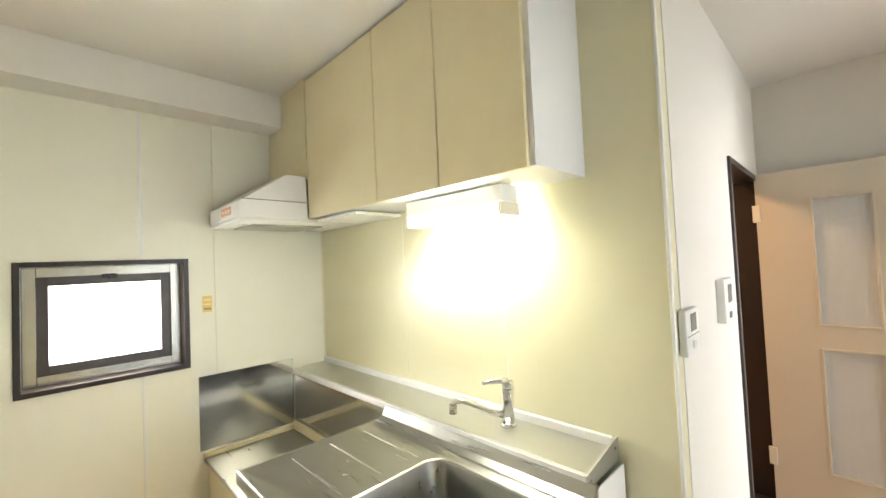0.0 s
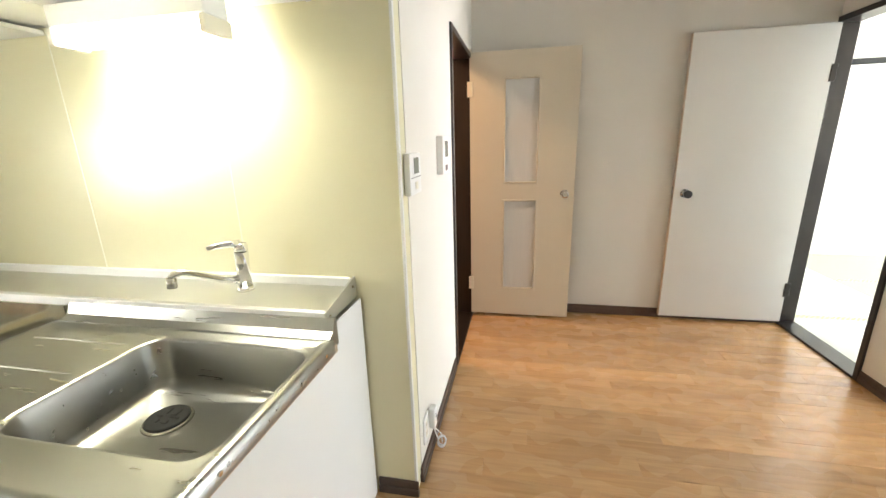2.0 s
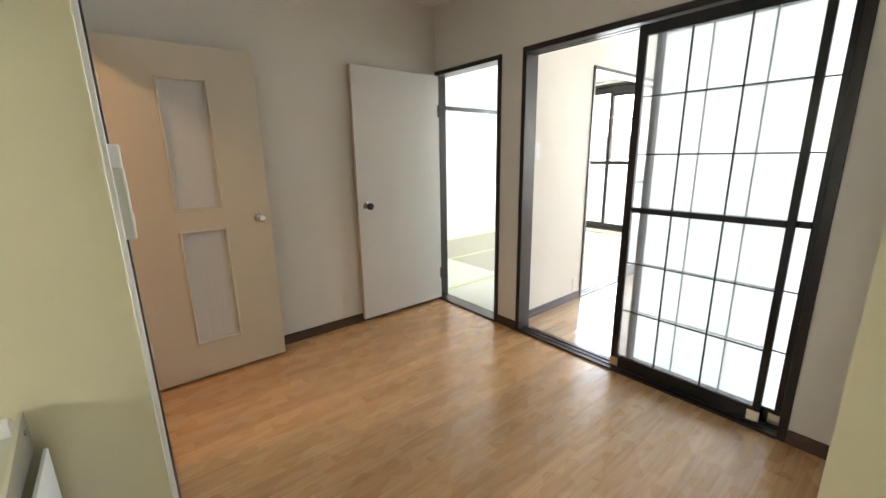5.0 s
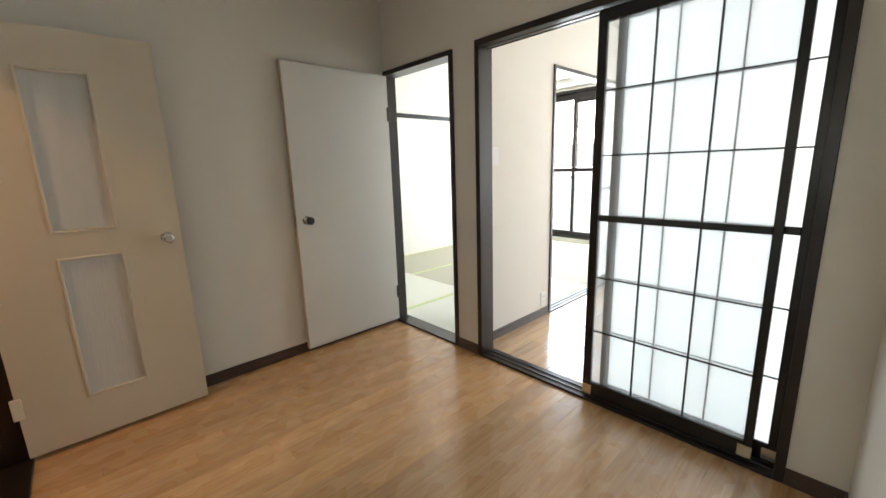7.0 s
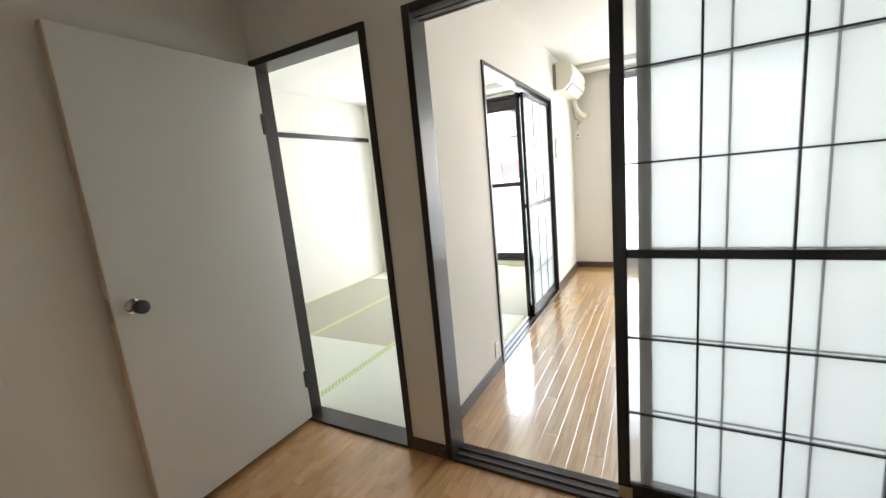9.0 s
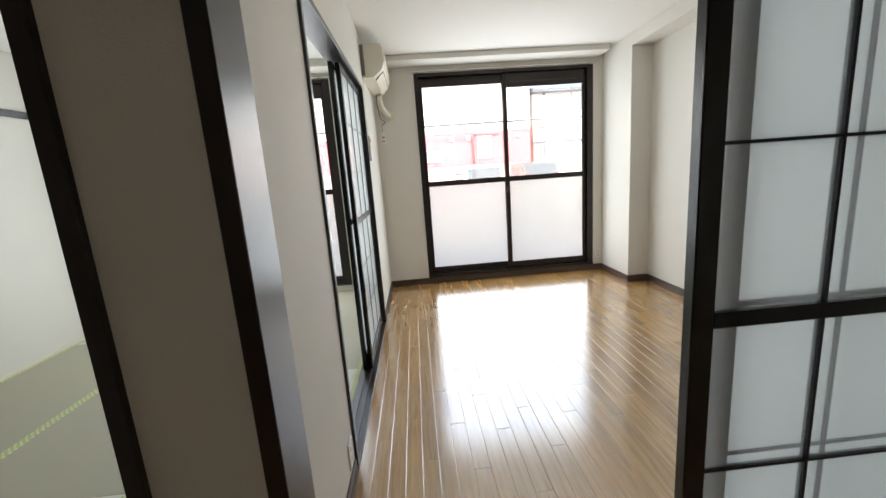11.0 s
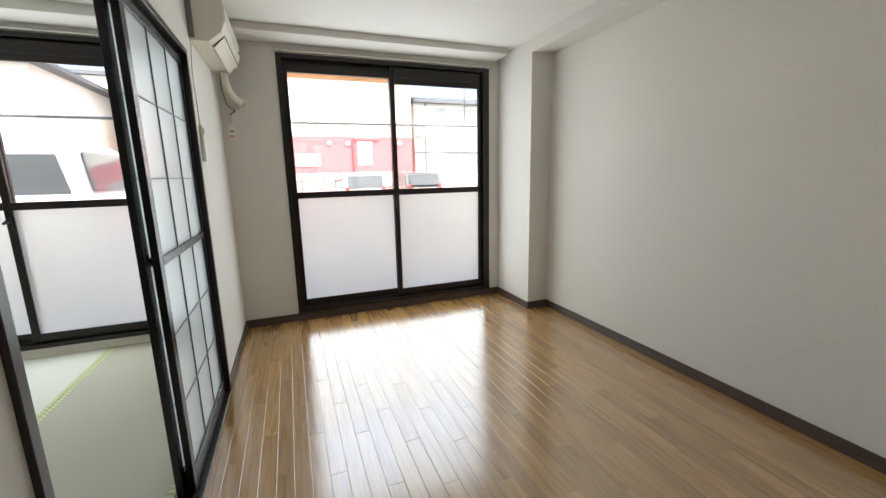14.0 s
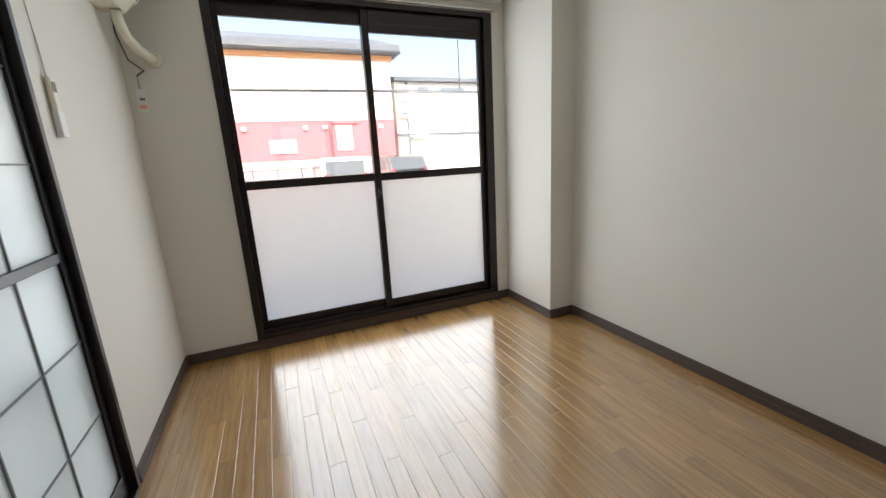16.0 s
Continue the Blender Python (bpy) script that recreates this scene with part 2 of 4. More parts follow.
M = dict(
    wallpaper=mat("white wallpaper", (0.73, 0.705, 0.65), 0.75, noise_scale=1.2, noise_amt=0.03, bump=0.5, bump_scale=150, stretch=(1, 1, 2.6)),
    ceiling=mat("white ceiling paper", (0.80, 0.78, 0.74), 0.8, noise_scale=1.0, noise_amt=0.03, bump=0.3, bump_scale=180),
    cream=mat("cream kitchen panel", (0.735, 0.70, 0.495), 0.28, noise_scale=2.0, noise_amt=0.03, bump=0.04, bump_scale=40),
    cream_white=mat("pale kitchen wall panel", (0.80, 0.79, 0.68), 0.35, noise_scale=2.0, noise_amt=0.03, bump=0.04, bump_scale=40),
    cabinet=mat("beige laminate", (0.74, 0.66, 0.44), 0.38, noise_scale=9, noise_amt=0.035, bump=0.06, bump_scale=300),
    cab_white=mat("white melamine", (0.80, 0.80, 0.80), 0.4, noise_scale=3, noise_amt=0.02),
    steel=mat("brushed stainless steel", (0.38, 0.38, 0.36), 0.30, 1.0, noise_scale=3.5, noise_amt=0.06, bump=0.004, bump_scale=20, stretch=(1, 12, 12), rough_amt=0.08),
    steel_matte=mat("satin stainless steel", (0.60, 0.60, 0.57), 0.40, 1.0, noise_scale=4, noise_amt=0.06, bump=0.05, bump_scale=60, stretch=(1, 12, 12), rough_amt=0.08),
    steel_bright=mat("polished stainless sheet", (0.70, 0.70, 0.68), 0.11, 1.0, noise_scale=6, noise_amt=0.06, bump=0.06, bump_scale=5, rough_amt=0.05),
    chrome=mat("chrome", (0.82, 0.82, 0.82), 0.08, 1.0, noise_scale=8, noise_amt=0.04),
    nickel=mat("worn nickel", (0.55, 0.53, 0.49), 0.2, 1.0, noise_scale=20, noise_amt=0.1),
    dark=mat("dark brown timber frame", (0.018, 0.012, 0.010), 0.30, noise_scale=14, noise_amt=0.35, bump=0.08, bump_scale=120, stretch=(3, 3, 0.6)),
    # Grey paints in the haze of frosted glass over dark bars.
    bar_grey=mat("bar greyed by frosted glass", (0.20, 0.22, 0.23), 0.5, noise_scale=14, noise_amt=0.15),
    jamb=mat("greyed brown frame lining", (0.07, 0.058, 0.058), 0.30, noise_scale=14, noise_amt=0.25, bump=0.05, bump_scale=90),
    base=mat("dark brown baseboard", (0.075, 0.05, 0.038), 0.45, noise_scale=9, noise_amt=0.3, bump=0.1, bump_scale=90, stretch=(0.6, 0.6, 3)),
    black=mat("black stained timber", (0.006, 0.006, 0.007), 0.26, noise_scale=18, noise_amt=0.4, bump=0.1, bump_scale=120),
    bronze=mat("dark bronze aluminium", (0.020, 0.014, 0.012), 0.33, 0.3, noise_scale=12, noise_amt=0.25),
    door_beige=mat("beige painted door", (0.64, 0.58, 0.465), 0.5, noise_scale=2, noise_amt=0.03, bump=0.06, bump_scale=120),
    door_white=mat("off-white painted door", (0.70, 0.69, 0.66), 0.5, noise_scale=2, noise_amt=0.03, bump=0.06, bump_scale=120),
    edge=mat("worn timber edge", (0.58, 0.46, 0.34), 0.6, noise_scale=20, noise_amt=0.15),
    door_glass=mat("ribbed translucent sheet", (0.62, 0.63, 0.62), 0.3, noise_scale=30, noise_amt=0.04, bump=0.5, bump_scale=90, stretch=(2, 2, 0.15)),
    plastic=mat("white plastic", (0.78, 0.78, 0.76), 0.4, noise_scale=8, noise_amt=0.02),
    plastic_old=mat("yellowed plastic", (0.76, 0.72, 0.60), 0.42, noise_scale=6, noise_amt=0.04),
    dark_plastic=mat("dark plastic", (0.02, 0.02, 0.022), 0.4, noise_scale=20, noise_amt=0.2),
    lcd=mat("grey display", (0.28, 0.30, 0.26), 0.2),
    rubber=mat("black rubber", (0.012, 0.012, 0.012), 0.75, noise_scale=20, noise_amt=0.2),
    grey=mat("grey rubber", (0.3, 0.3, 0.3), 0.6),
    # Straw sheen is painted in: this copy paler, the next one duller and tan.
    tatami=mat("straw tatami paled by sheen", (0.64, 0.645, 0.555), 0.62, noise_scale=60, noise_amt=0.12, bump=0.6, bump_scale=40, stretch=(1, 14, 1), random_amt=0.05),
    tatami_no_sheen=mat("tan tatami without sheen", (0.43, 0.41, 0.315), 0.66, noise_scale=60, noise_amt=0.12, bump=0.6, bump_scale=40, stretch=(1, 14, 1), random_amt=0.05),
    heri=border_mat("green cloth mat border", (0.40, 0.49, 0.20), (0.66, 0.68, 0.42)),
    planks=wood_mat("varnished oak flooring", (0.50, 0.28, 0.095), (0.36, 0.188, 0.054), 0.16, 0.16, coat=1.0),
    vinyl=wood_mat("wood-pattern floor sheet", (0.59, 0.358, 0.165), (0.47, 0.264, 0.108), 0.26, 0.12, along=(1.2, 20, 20), coat=0.22),
    groove=mat("floor joint", (0.30, 0.17, 0.08), 0.3, noise_scale=10, noise_amt=0.2),
    # Paler than asphalt so that it bounces light into the lower panes.
    pale_ground=mat("concrete ground paled for bounce light", (0.28, 0.275, 0.26), 0.9, noise_scale=3, noise_amt=0.25, bump=0.5, bump_scale=90),
    pink_pale=mat("pale pink render", (0.62, 0.44, 0.43), 0.8, noise_scale=3, noise_amt=0.06),
    pink=mat("pink red siding", (0.50, 0.14, 0.155), 0.7, noise_scale=3, noise_amt=0.08),
    render_white=mat("white render wall", (0.74, 0.72, 0.68), 0.8, noise_scale=2, noise_amt=0.05),
    orange=mat("orange eave board", (0.60, 0.30, 0.14), 0.7, noise_scale=3, noise_amt=0.1),
    roof=mat("grey roof tile", (0.12, 0.13, 0.15), 0.7, noise_scale=6, noise_amt=0.2),
    car_white=mat("white car paint", (0.75, 0.76, 0.78), 0.2, coat=0.6),
    car_red=mat("red car paint", (0.30, 0.05, 0.055), 0.25, coat=0.6),
    car_grey=mat("grey car paint", (0.05, 0.052, 0.055), 0.3, coat=0.6),
    car_glass=mat("dark car glass", (0.06, 0.07, 0.08), 0.08),
    tyre=mat("tyre rubber", (0.02, 0.02, 0.02), 0.8),
    hedge=mat("hedge leaf", (0.06, 0.10, 0.03), 0.7, noise_scale=5, noise_amt=0.4),
    pane_grey=mat("house window glass", (0.25, 0.28, 0.30), 0.1),
    frosted=frosted_mat("frosted pane", (0.955, 0.985, 0.985), 0.18, 0.25),
    frosted_thin=frosted_mat("lightly frosted pane", (0.935, 0.95, 0.95), 0.90, 0.25, 0.012),
    frosted_soft=frosted_mat("soft frosted sash pane", (0.98, 0.99, 0.94), 0.45, 0.3, 0.45),
    glass=clear_glass("clear pane"),
    tube=glow("lit tube cover", (1.0, 0.97, 0.80), 1.0),
    sticker_a=mat("yellow sticker", (0.75, 0.55, 0.15), 0.6),
    sticker_b=mat("pink sticker", (0.75, 0.35, 0.22), 0.6),
    ink=mat("grey print", (0.22, 0.2, 0.2), 0.7),
    # Dark brown, mottled, drawn out upright.
    hall_brown=mat("dark brown grained hall surface", (0.045, 0.022, 0.012), 0.35, noise_scale=10, noise_amt=0.4, bump=0.1, stretch=(4, 4, 0.4)),
)

# ---- builders ----


def add_box(bm, x0, x1, y0, y1, z0, z1, bev=0.0, seg=1):
    x0, x1 = min(x0, x1), max(x0, x1)
    y0, y1 = min(y0, y1), max(y0, y1)
    z0, z1 = min(z0, z1), max(z0, z1)
    vs = [bm.verts.new((x, y, z)) for x in (x0, x1) for y in (y0, y1) for z in (z0, z1)]
    fs = [bm.faces.new([vs[i] for i in f]) for f in ((0, 1, 3, 2), (4, 6, 7, 5), (0, 4, 5, 1), (2, 3, 7, 6), (0, 2, 6, 4), (1, 5, 7, 3))]
    if bev:
        es = {e for f in fs for e in f.edges}
        bmesh.ops.bevel(bm, geom=list(es), offset=bev, segments=seg, profile=0.5, affect="EDGES")
    return bm


def box(x0, x1, y0, y1, z0, z1, bev=0.0, seg=1):
    return add_box(bmesh.new(), x0, x1, y0, y1, z0, z1, bev, seg)


def add_tube(bm, points, radius, sides=12, caps=True):
    """A round bar along points; radius one number or one per point."""
    pts = [Vector(p) for p in points]
    rad = radius if isinstance(radius, (list, tuple)) else [radius] * len(pts)
    rings = []
    up = Vector((0, 0, 1))
    for i, p in enumerate(pts):
        d = (pts[min(i + 1, len(pts) - 1)] - pts[max(i - 1, 0)]).normalized()
        a = d.cross(up)
        if a.length < 1e-3:
            a = d.cross(Vector((1, 0, 0)))
        a.normalize()
        c = d.cross(a)
        rings.append([bm.verts.new(p + rad[i] * (math.cos(k * math.tau / sides) * a + math.sin(k * math.tau / sides) * c)) for k in range(sides)])
    for r0, r1 in zip(rings, rings[1:]):
        for k in range(sides):
            f = bm.faces.new((r0[k], r0[(k + 1) % sides], r1[(k + 1) % sides], r1[k]))
            f.smooth = True
    if caps:
        bm.faces.new(rings[0][::-1])
        bm.faces.new(rings[-1])
    return bm


def tube(points, radius, sides=12, caps=True):
    return add_tube(bmesh.new(), points, radius, sides, caps)


def prism(profile, axis, a, b, bev=0.0):
    """A closed outline (pairs in the two other axes, in xyz order) drawn out along an axis from a to b."""
    bm = bmesh.new()

    def at(p, v):
        q = list(p)
        q.insert("xyz".index(axis), v)
        return bm.verts.new(q)

    lo, hi = [at(p, a) for p in profile], [at(p, b) for p in profile]
    n = len(profile)
    bm.faces.new(lo)
    bm.faces.new(hi[::-1])
    for k in range(n):
        bm.faces.new((lo[k], hi[k], hi[(k + 1) % n], lo[(k + 1) % n]))
    bmesh.ops.recalc_face_normals(bm, faces=bm.faces)
    if bev:
        bmesh.ops.bevel(bm, geom=list(bm.edges), offset=bev, segments=2, profile=0.5, affect="EDGES")
    return bm


def world_of(ob):
    m = ob.matrix_basis.copy()
    return world_of(ob.parent) @ ob.matrix_parent_inverse @ m if ob.parent else m


def mesh_of(name, bm, material):
    me = bpy.data.meshes.new(name)
    bmesh.ops.recalc_face_normals(bm, faces=bm.faces)
    bm.to_mesh(me)
    bm.free()
    me.materials.append(M[material])
    return me


def part(name, bm, material, parent, label=""):
    ob = new(name, mesh_of(name, bm, material))
    ob.parent = parent
    ob.matrix_parent_inverse = world_of(parent).inverted()
    return tagged(ob, label) if label else ob


def solid(name, bm, material, label="", category="", kind="", group=""):
    return tagged(new(name, mesh_of(name, bm, material)), label, category, group, kind)


def thing(name, base, label, category, group="", kind=""):
    ob = new(name)
    ob.empty_display_size = 0.1
    ob.matrix_basis = Matrix.Translation(base)
    return tagged(ob, label, category, group, kind)


def wall_x(name, x0, x1, y0, y1, z1, holes, material="wallpaper", label="", z0=0.0):
    """A wall across x with openings (ya, yb, za, zb)."""
    bm = bmesh.new()
    y = y0
    for ya, yb, za, zb in sorted(holes):
        add_box(bm, x0, x1, y, ya, z0, z1)
        if za > z0:
            add_box(bm, x0, x1, ya, yb, z0, za)
        if zb < z1:
            add_box(bm, x0, x1, ya, yb, zb, z1)
        y = yb
    add_box(bm, x0, x1, y, y1, z0, z1)
    return solid(name, bm, material, label, "wall", "structure")


def wall_y(name, y0, y1, x0, x1, z1, holes, material="wallpaper", label="", z0=0.0):
    bm = bmesh.new()
    x = x0
    for xa, xb, za, zb in sorted(holes):
        add_box(bm, x, xa, y0, y1, z0, z1)
        if za > z0:
            add_box(bm, xa, xb, y0, y1, z0, za)
        if zb < z1:
            add_box(bm, xa, xb, y0, y1, zb, z1)
        x = xb
    add_box(bm, x, x1, y0, y1, z0, z1)
    return solid(name, bm, material, label, "wall", "structure")

# ---- structure ----
CEIL = 2.47
XW, YS, XS = -4.27, -1.93, -2.208      # kitchen window wall, sink wall, wall with the hall door
YB, YC, YR = -0.085, -2.80, -3.705     # back wall, closet wall, outer side wall
XL, YT, YN = 3.947, -0.936, 1.855        # balcony wall, wall to the mat room, far wall of the mat room

solid("floor", box(-4.5, 4.03, -3.95, 2.0, -0.12, -0.012), "groove", "brown floor base beneath wooden boards", "floor", "structure")
solid("ceiling", box(-4.5, 4.03, -3.95, 2.0, CEIL, CEIL + 0.1), "ceiling", "white papered ceiling with a fine texture", "ceiling", "structure")

wall_x("wall_kitchen_window", XW - 0.15, XW, YR, YS + 0.08, CEIL, [(-3.315, -2.69, 0.985, 1.55)], "cream_white", "pale cream panelled kitchen wall with a small window")
wall_y("wall_sink", YS, YS + 0.08, XW, XS - 0.003, CEIL, [], "cream", "cream glossy panel wall behind the sink")
wall_x("wall_hall_door", XS - 0.10, XS, YS + 0.08, YB, CEIL, [(-0.99, -0.19, 0.0, 1.875)], "wallpaper", "white papered wall with a dark framed doorway")
wall_y("wall_back", YB, YB + 0.12, XW - 0.15, 0.0, CEIL, [], "wallpaper", "white papered wall behind two open doors")
wall_x("wall_partition", 0.0, 0.10, YR, YN, CEIL, [(-0.825, -0.045, 0.0, 1.985), (-2.625, -1.015, 0.0, 1.99)], "wallpaper", "white papered wall with two dark framed openings")
wall_y("wall_closet", YC - 0.08, YC, -0.947, 0.0, CEIL, [], "wallpaper", "white papered wall beside the sliding door")
wall_x("wall_closet_end", -0.95, -0.87, YR, YC - 0.08, CEIL, [], "cream", "cream panelled wall end in the kitchen")
wall_x("wall_closet_trim", -0.955, -0.947, YR, YC - 0.002, CEIL, [], "cream", "cream panel on the kitchen wall end")
wall_y("wall_side", YR - 0.12, YR, XW - 0.15, XL + 0.15, CEIL, [], "wallpaper", "long white papered side wall")
wall_x("wall_balcony", XL, XL + 0.15, YR, YN + 0.1, CEIL, [(-3.375, -1.385, 0.085, 2.345), (-0.48, 1.51, 0.085, 2.345)], "wallpaper", "white papered wall with two tall sliding windows")
wall_y("wall_mat_room", YT, YT + 0.09, 0.10, XL, CEIL, [(0.985, 2.806, 0.0, 2.013)], "wallpaper", "white papered wall with an opening to the mat room")
wall_y("wall_mat_room_far", YN, YN + 0.1, 0.0, XL, CEIL, [], "wallpaper", "white papered wall of the mat room")

# beams and pillars
solid("beam_window", box(3.66, XL, YR + 0.27, YT, 2.415, CEIL - 0.002), "wallpaper", "white papered ceiling beam above the window", "beam", "structure")
solid("beam_side", box(0.10, XL, YR, -3.488, 2.355, CEIL - 0.002), "wallpaper", "white papered ceiling beam along the side wall", "beam", "structure")
solid("pillar", box(3.345, XL, YR, -3.490, 0, 2.355), "wallpaper", "white papered square pillar in the room corner", "pillar", "structure")
solid("pillar_mat_room", box(3.35, XL, 1.56, YN, 0, CEIL - 0.002), "wallpaper", "white papered square pillar in the mat room", "pillar", "structure")
solid("beam_mat_room", box(3.66, XL, YT + 0.09, 1.56, 2.40, CEIL - 0.002), "wallpaper", "white papered ceiling beam above the mat room window", "beam", "structure")
solid("beam_kitchen", box(XW, -4.09, YR, -2.25, 2.285, CEIL - 0.002), "ceiling", "white papered beam above the kitchen window wall", "beam", "structure")
solid("duct_box", box(XW, -3.793, -2.25, YS, 1.93, CEIL - 0.002), "cabinet", "beige panelled duct box above the cooker hood", "duct box", "structure")

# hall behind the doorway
solid("wall_hall", box(-4.45, -4.35, YS + 0.08, YB, 0, CEIL), "hall_brown", "dark brown hall wall", "wall", "structure")
solid("wall_hall_side", box(-4.35, XS - 0.10, YS + 0.08, YS + 0.12, 0, CEIL), "wallpaper", "white papered hall wall", "wall", "structure")


def baseboard(x0, x1, y0, y1):
    bm = box(x0, x1, y0, y1, 0.0, 0.070, 0.003)
    thin = x1 - x0 < y1 - y0
    e = 0.004
    if thin:
        add_box(bm, x0 - e, x1 + e, y0, y1, 0.0, 0.034, 0.002)
    else:
        add_box(bm, x0, x1, y0 - e, y1 + e, 0.0, 0.034, 0.002)
    solid("baseboard", bm, "base", "dark brown stepped wooden baseboard along the wall", "baseboard", "structure")


B = 0.009
baseboard(-1.99, 0.0, YB - B, YB)
baseboard(XS, XS + B, YS + 0.06, -1.02)
baseboard(-2.36, XS + B, YS - B, YS)
baseboard(-B, 0.0, -1.015, -0.825)
baseboard(-B, 0.0, YC, -2.625)
baseboard(-0.95, -B, YC, YC + B)
baseboard(0.10, 0.972, YT - B, YT)
baseboard(2.82, XL, YT - B, YT)
baseboard(XL - B, XL, -3.490, YT - B)
baseboard(3.345, XL - B, -3.490, -3.490 + B)
baseboard(3.345 - B, 3.345, YR, -3.490 + B)
baseboard(0.10, 3.345 - B, YR, YR + B)

# ---- door and opening frames ----


def frame_x(name, x0, x1, y0, y1, z1, lip=0.012, w=0.032, sill=True, material="dark", label=""):
    """A frame lining an opening in a wall across x."""
    t = thing(name, ((x0 + x1) / 2, (y0 + y1) / 2, 0), label or "dark brown wooden frame round an opening", "door frame", kind="structure")
    part("jamb", box(x0 - lip, x1 + lip, y1 - w, y1, 0, z1, 0.002), material, t)
    part("jamb", box(x0 - lip, x1 + lip, y0, y0 + w, 0, z1, 0.002), material, t)
    part("lintel", box(x0 - lip, x1 + lip, y0 + w, y1 - w, z1 - w, z1, 0.002), material, t)
    if sill:
        part("sill", box(x0 - lip, x1 + lip, y0 + w, y1 - w, -0.01, 0.014, 0.002), material, t)
    return t


def frame_y(name, y0, y1, x0, x1, z1, lip=0.012, w=0.028, sill=True, material="dark", label=""):
    t = thing(name, ((x0 + x1) / 2, (y0 + y1) / 2, 0), label or "dark brown wooden frame round an opening", "door frame", kind="structure")
    part("jamb", box(x0, x0 + w, y0 - lip, y1 + lip, 0, z1, 0.002), material, t)
    part("jamb", box(x1 - w, x1, y0 - lip, y1 + lip, 0, z1, 0.002), material, t)
    part("lintel", box(x0 + w, x1 - w, y0 - lip, y1 + lip, z1 - w, z1, 0.002), material, t)
    if sill:
        part("sill", box(x0 + w, x1 - w, y0 - lip, y1 + lip, -0.01, 0.012, 0.002), material, t)
    return t


hall_frame = frame_x("door_frame_hall", XS - 0.10, XS, -0.99, -0.19, 1.90, label="dark brown wooden frame of the hall doorway")
mat_frame = frame_x("door_frame_mat_room", 0.0, 0.10, -0.825, -0.045, 1.985, label="dark brown wooden frame of the mat room doorway")
living_frame = frame_x("door_frame_living", 0.0, 0.10, -2.625, -1.015, 1.99, w=0.034, label="dark brown wooden frame with sliding tracks")
for k in range(2):
    for z, n in ((0.0145, "floor_track"), (1.942, "head_track")):
        part(n, box(0.022 + 0.042 * k, 0.03 + 0.042 * k, -2.591, -1.049, z, z + 0.006), "jamb", living_frame)
shoji_frame = frame_y("door_frame_shoji", YT, YT + 0.09, 0.985, 2.806, 2.013, label="dark wooden frame with sliding tracks to the mat room")
for k in range(2):
    part("floor_track", box(1.014, 2.777, YT + 0.02 + 0.038 * k, YT + 0.028 + 0.038 * k, 0.0125, 0.018), "jamb", shoji_frame)

# ---- doors ----


def knob(parent, x, y, z, material="nickel"):
    k = part("doorknob", tube([(x, y, z), (x, y - 0.012, z), (x, y - 0.03, z), (x, y - 0.045, z), (x, y - 0.062, z), (x, y - 0.070, z)], [0.012, 0.012, 0.014, 0.026, 0.026, 0.014], 20), material, parent, "round metal doorknob")
    part("rosette", tube([(x, y, z), (x, y - 0.008, z)], 0.030, 20), "chrome", k)
    return k


door_glazed = thing("glazed_door", (-1.85, -0.22, 0), "beige painted door with two ribbed translucent panels, standing open", "door")
bm = bmesh.new()
for x0, x1, z0, z1 in ((-2.205, -1.972, 0.022, 1.90), (-1.728, -1.48, 0.022, 1.90), (-1.972, -1.728, 1.735, 1.90), (-1.972, -1.728, 0.915, 1.03), (-1.972, -1.728, 0.022, 0.230)):
    add_box(bm, x0, x1, -0.24, -0.205, z0, z1)
part("door_leaf", bm, "door_beige", door_glazed)
for z0, z1 in ((1.03, 1.735), (0.230, 0.915)):
    bm = bmesh.new()
    for x0, x1, a, b in ((-1.972, -1.960, z0, z1), (-1.740, -1.728, z0, z1), (-1.960, -1.740, z0, z0 + 0.012), (-1.960, -1.740, z1 - 0.012, z1)):
        add_box(bm, x0, x1, -0.246, -0.20, a, b, 0.002)
    f = part("panel_frame", bm, "door_beige", door_glazed)
    part("panel", box(-1.961, -1.739, -0.226, -0.220, z0 + 0.011, z1 - 0.011), "door_glass", f, "ribbed grey translucent panel")
knob(door_glazed, -1.545, -0.24, 0.955, "chrome")
for z in (1.62, 0.22):
    part("hinge", box(-2.222, -2.185, -0.246, -0.232, z, z + 0.10, 0.002), "plastic_old", door_glazed, "pale metal hinge")

door_white = thing("flush_door", (-0.41, -0.12, 0), "off-white flush door with a metal knob, standing open", "door")
part("door_leaf", box(-0.809, -0.016, -0.137, -0.102, 0.032, 1.945, 0.0015), "door_white", door_white)
part("door_edge", box(-0.812, -0.809, -0.136, -0.103, 0.032, 1.945), "edge", door_white, "worn bare timber edge")
fk = knob(door_white, -0.742, -0.137, 0.945)
part("knob_face", tube([(-0.742, -0.2065, 0.945), (-0.742, -0.2085, 0.945), (-0.742, -0.2095, 0.945)], [0.025, 0.024, 0.010], 20), "dark_plastic", fk, "dark knob face")
part("knob_collar", tube([(-0.742, -0.180, 0.945), (-0.742, -0.2063, 0.945)], [0.0262, 0.0262], 20), "dark", fk, "dark knob body")
part("latch_plate", box(-0.815, -0.812, -0.131, -0.107, 0.90, 0.99), "nickel", door_white)
for z in (1.62, 0.22):
    part("hinge", box(-0.030, 0.004, -0.142, -0.130, z, z + 0.10, 0.002), "dark", door_white, "dark metal hinge")

# ---- sliding glazed doors between kitchen and living room ----


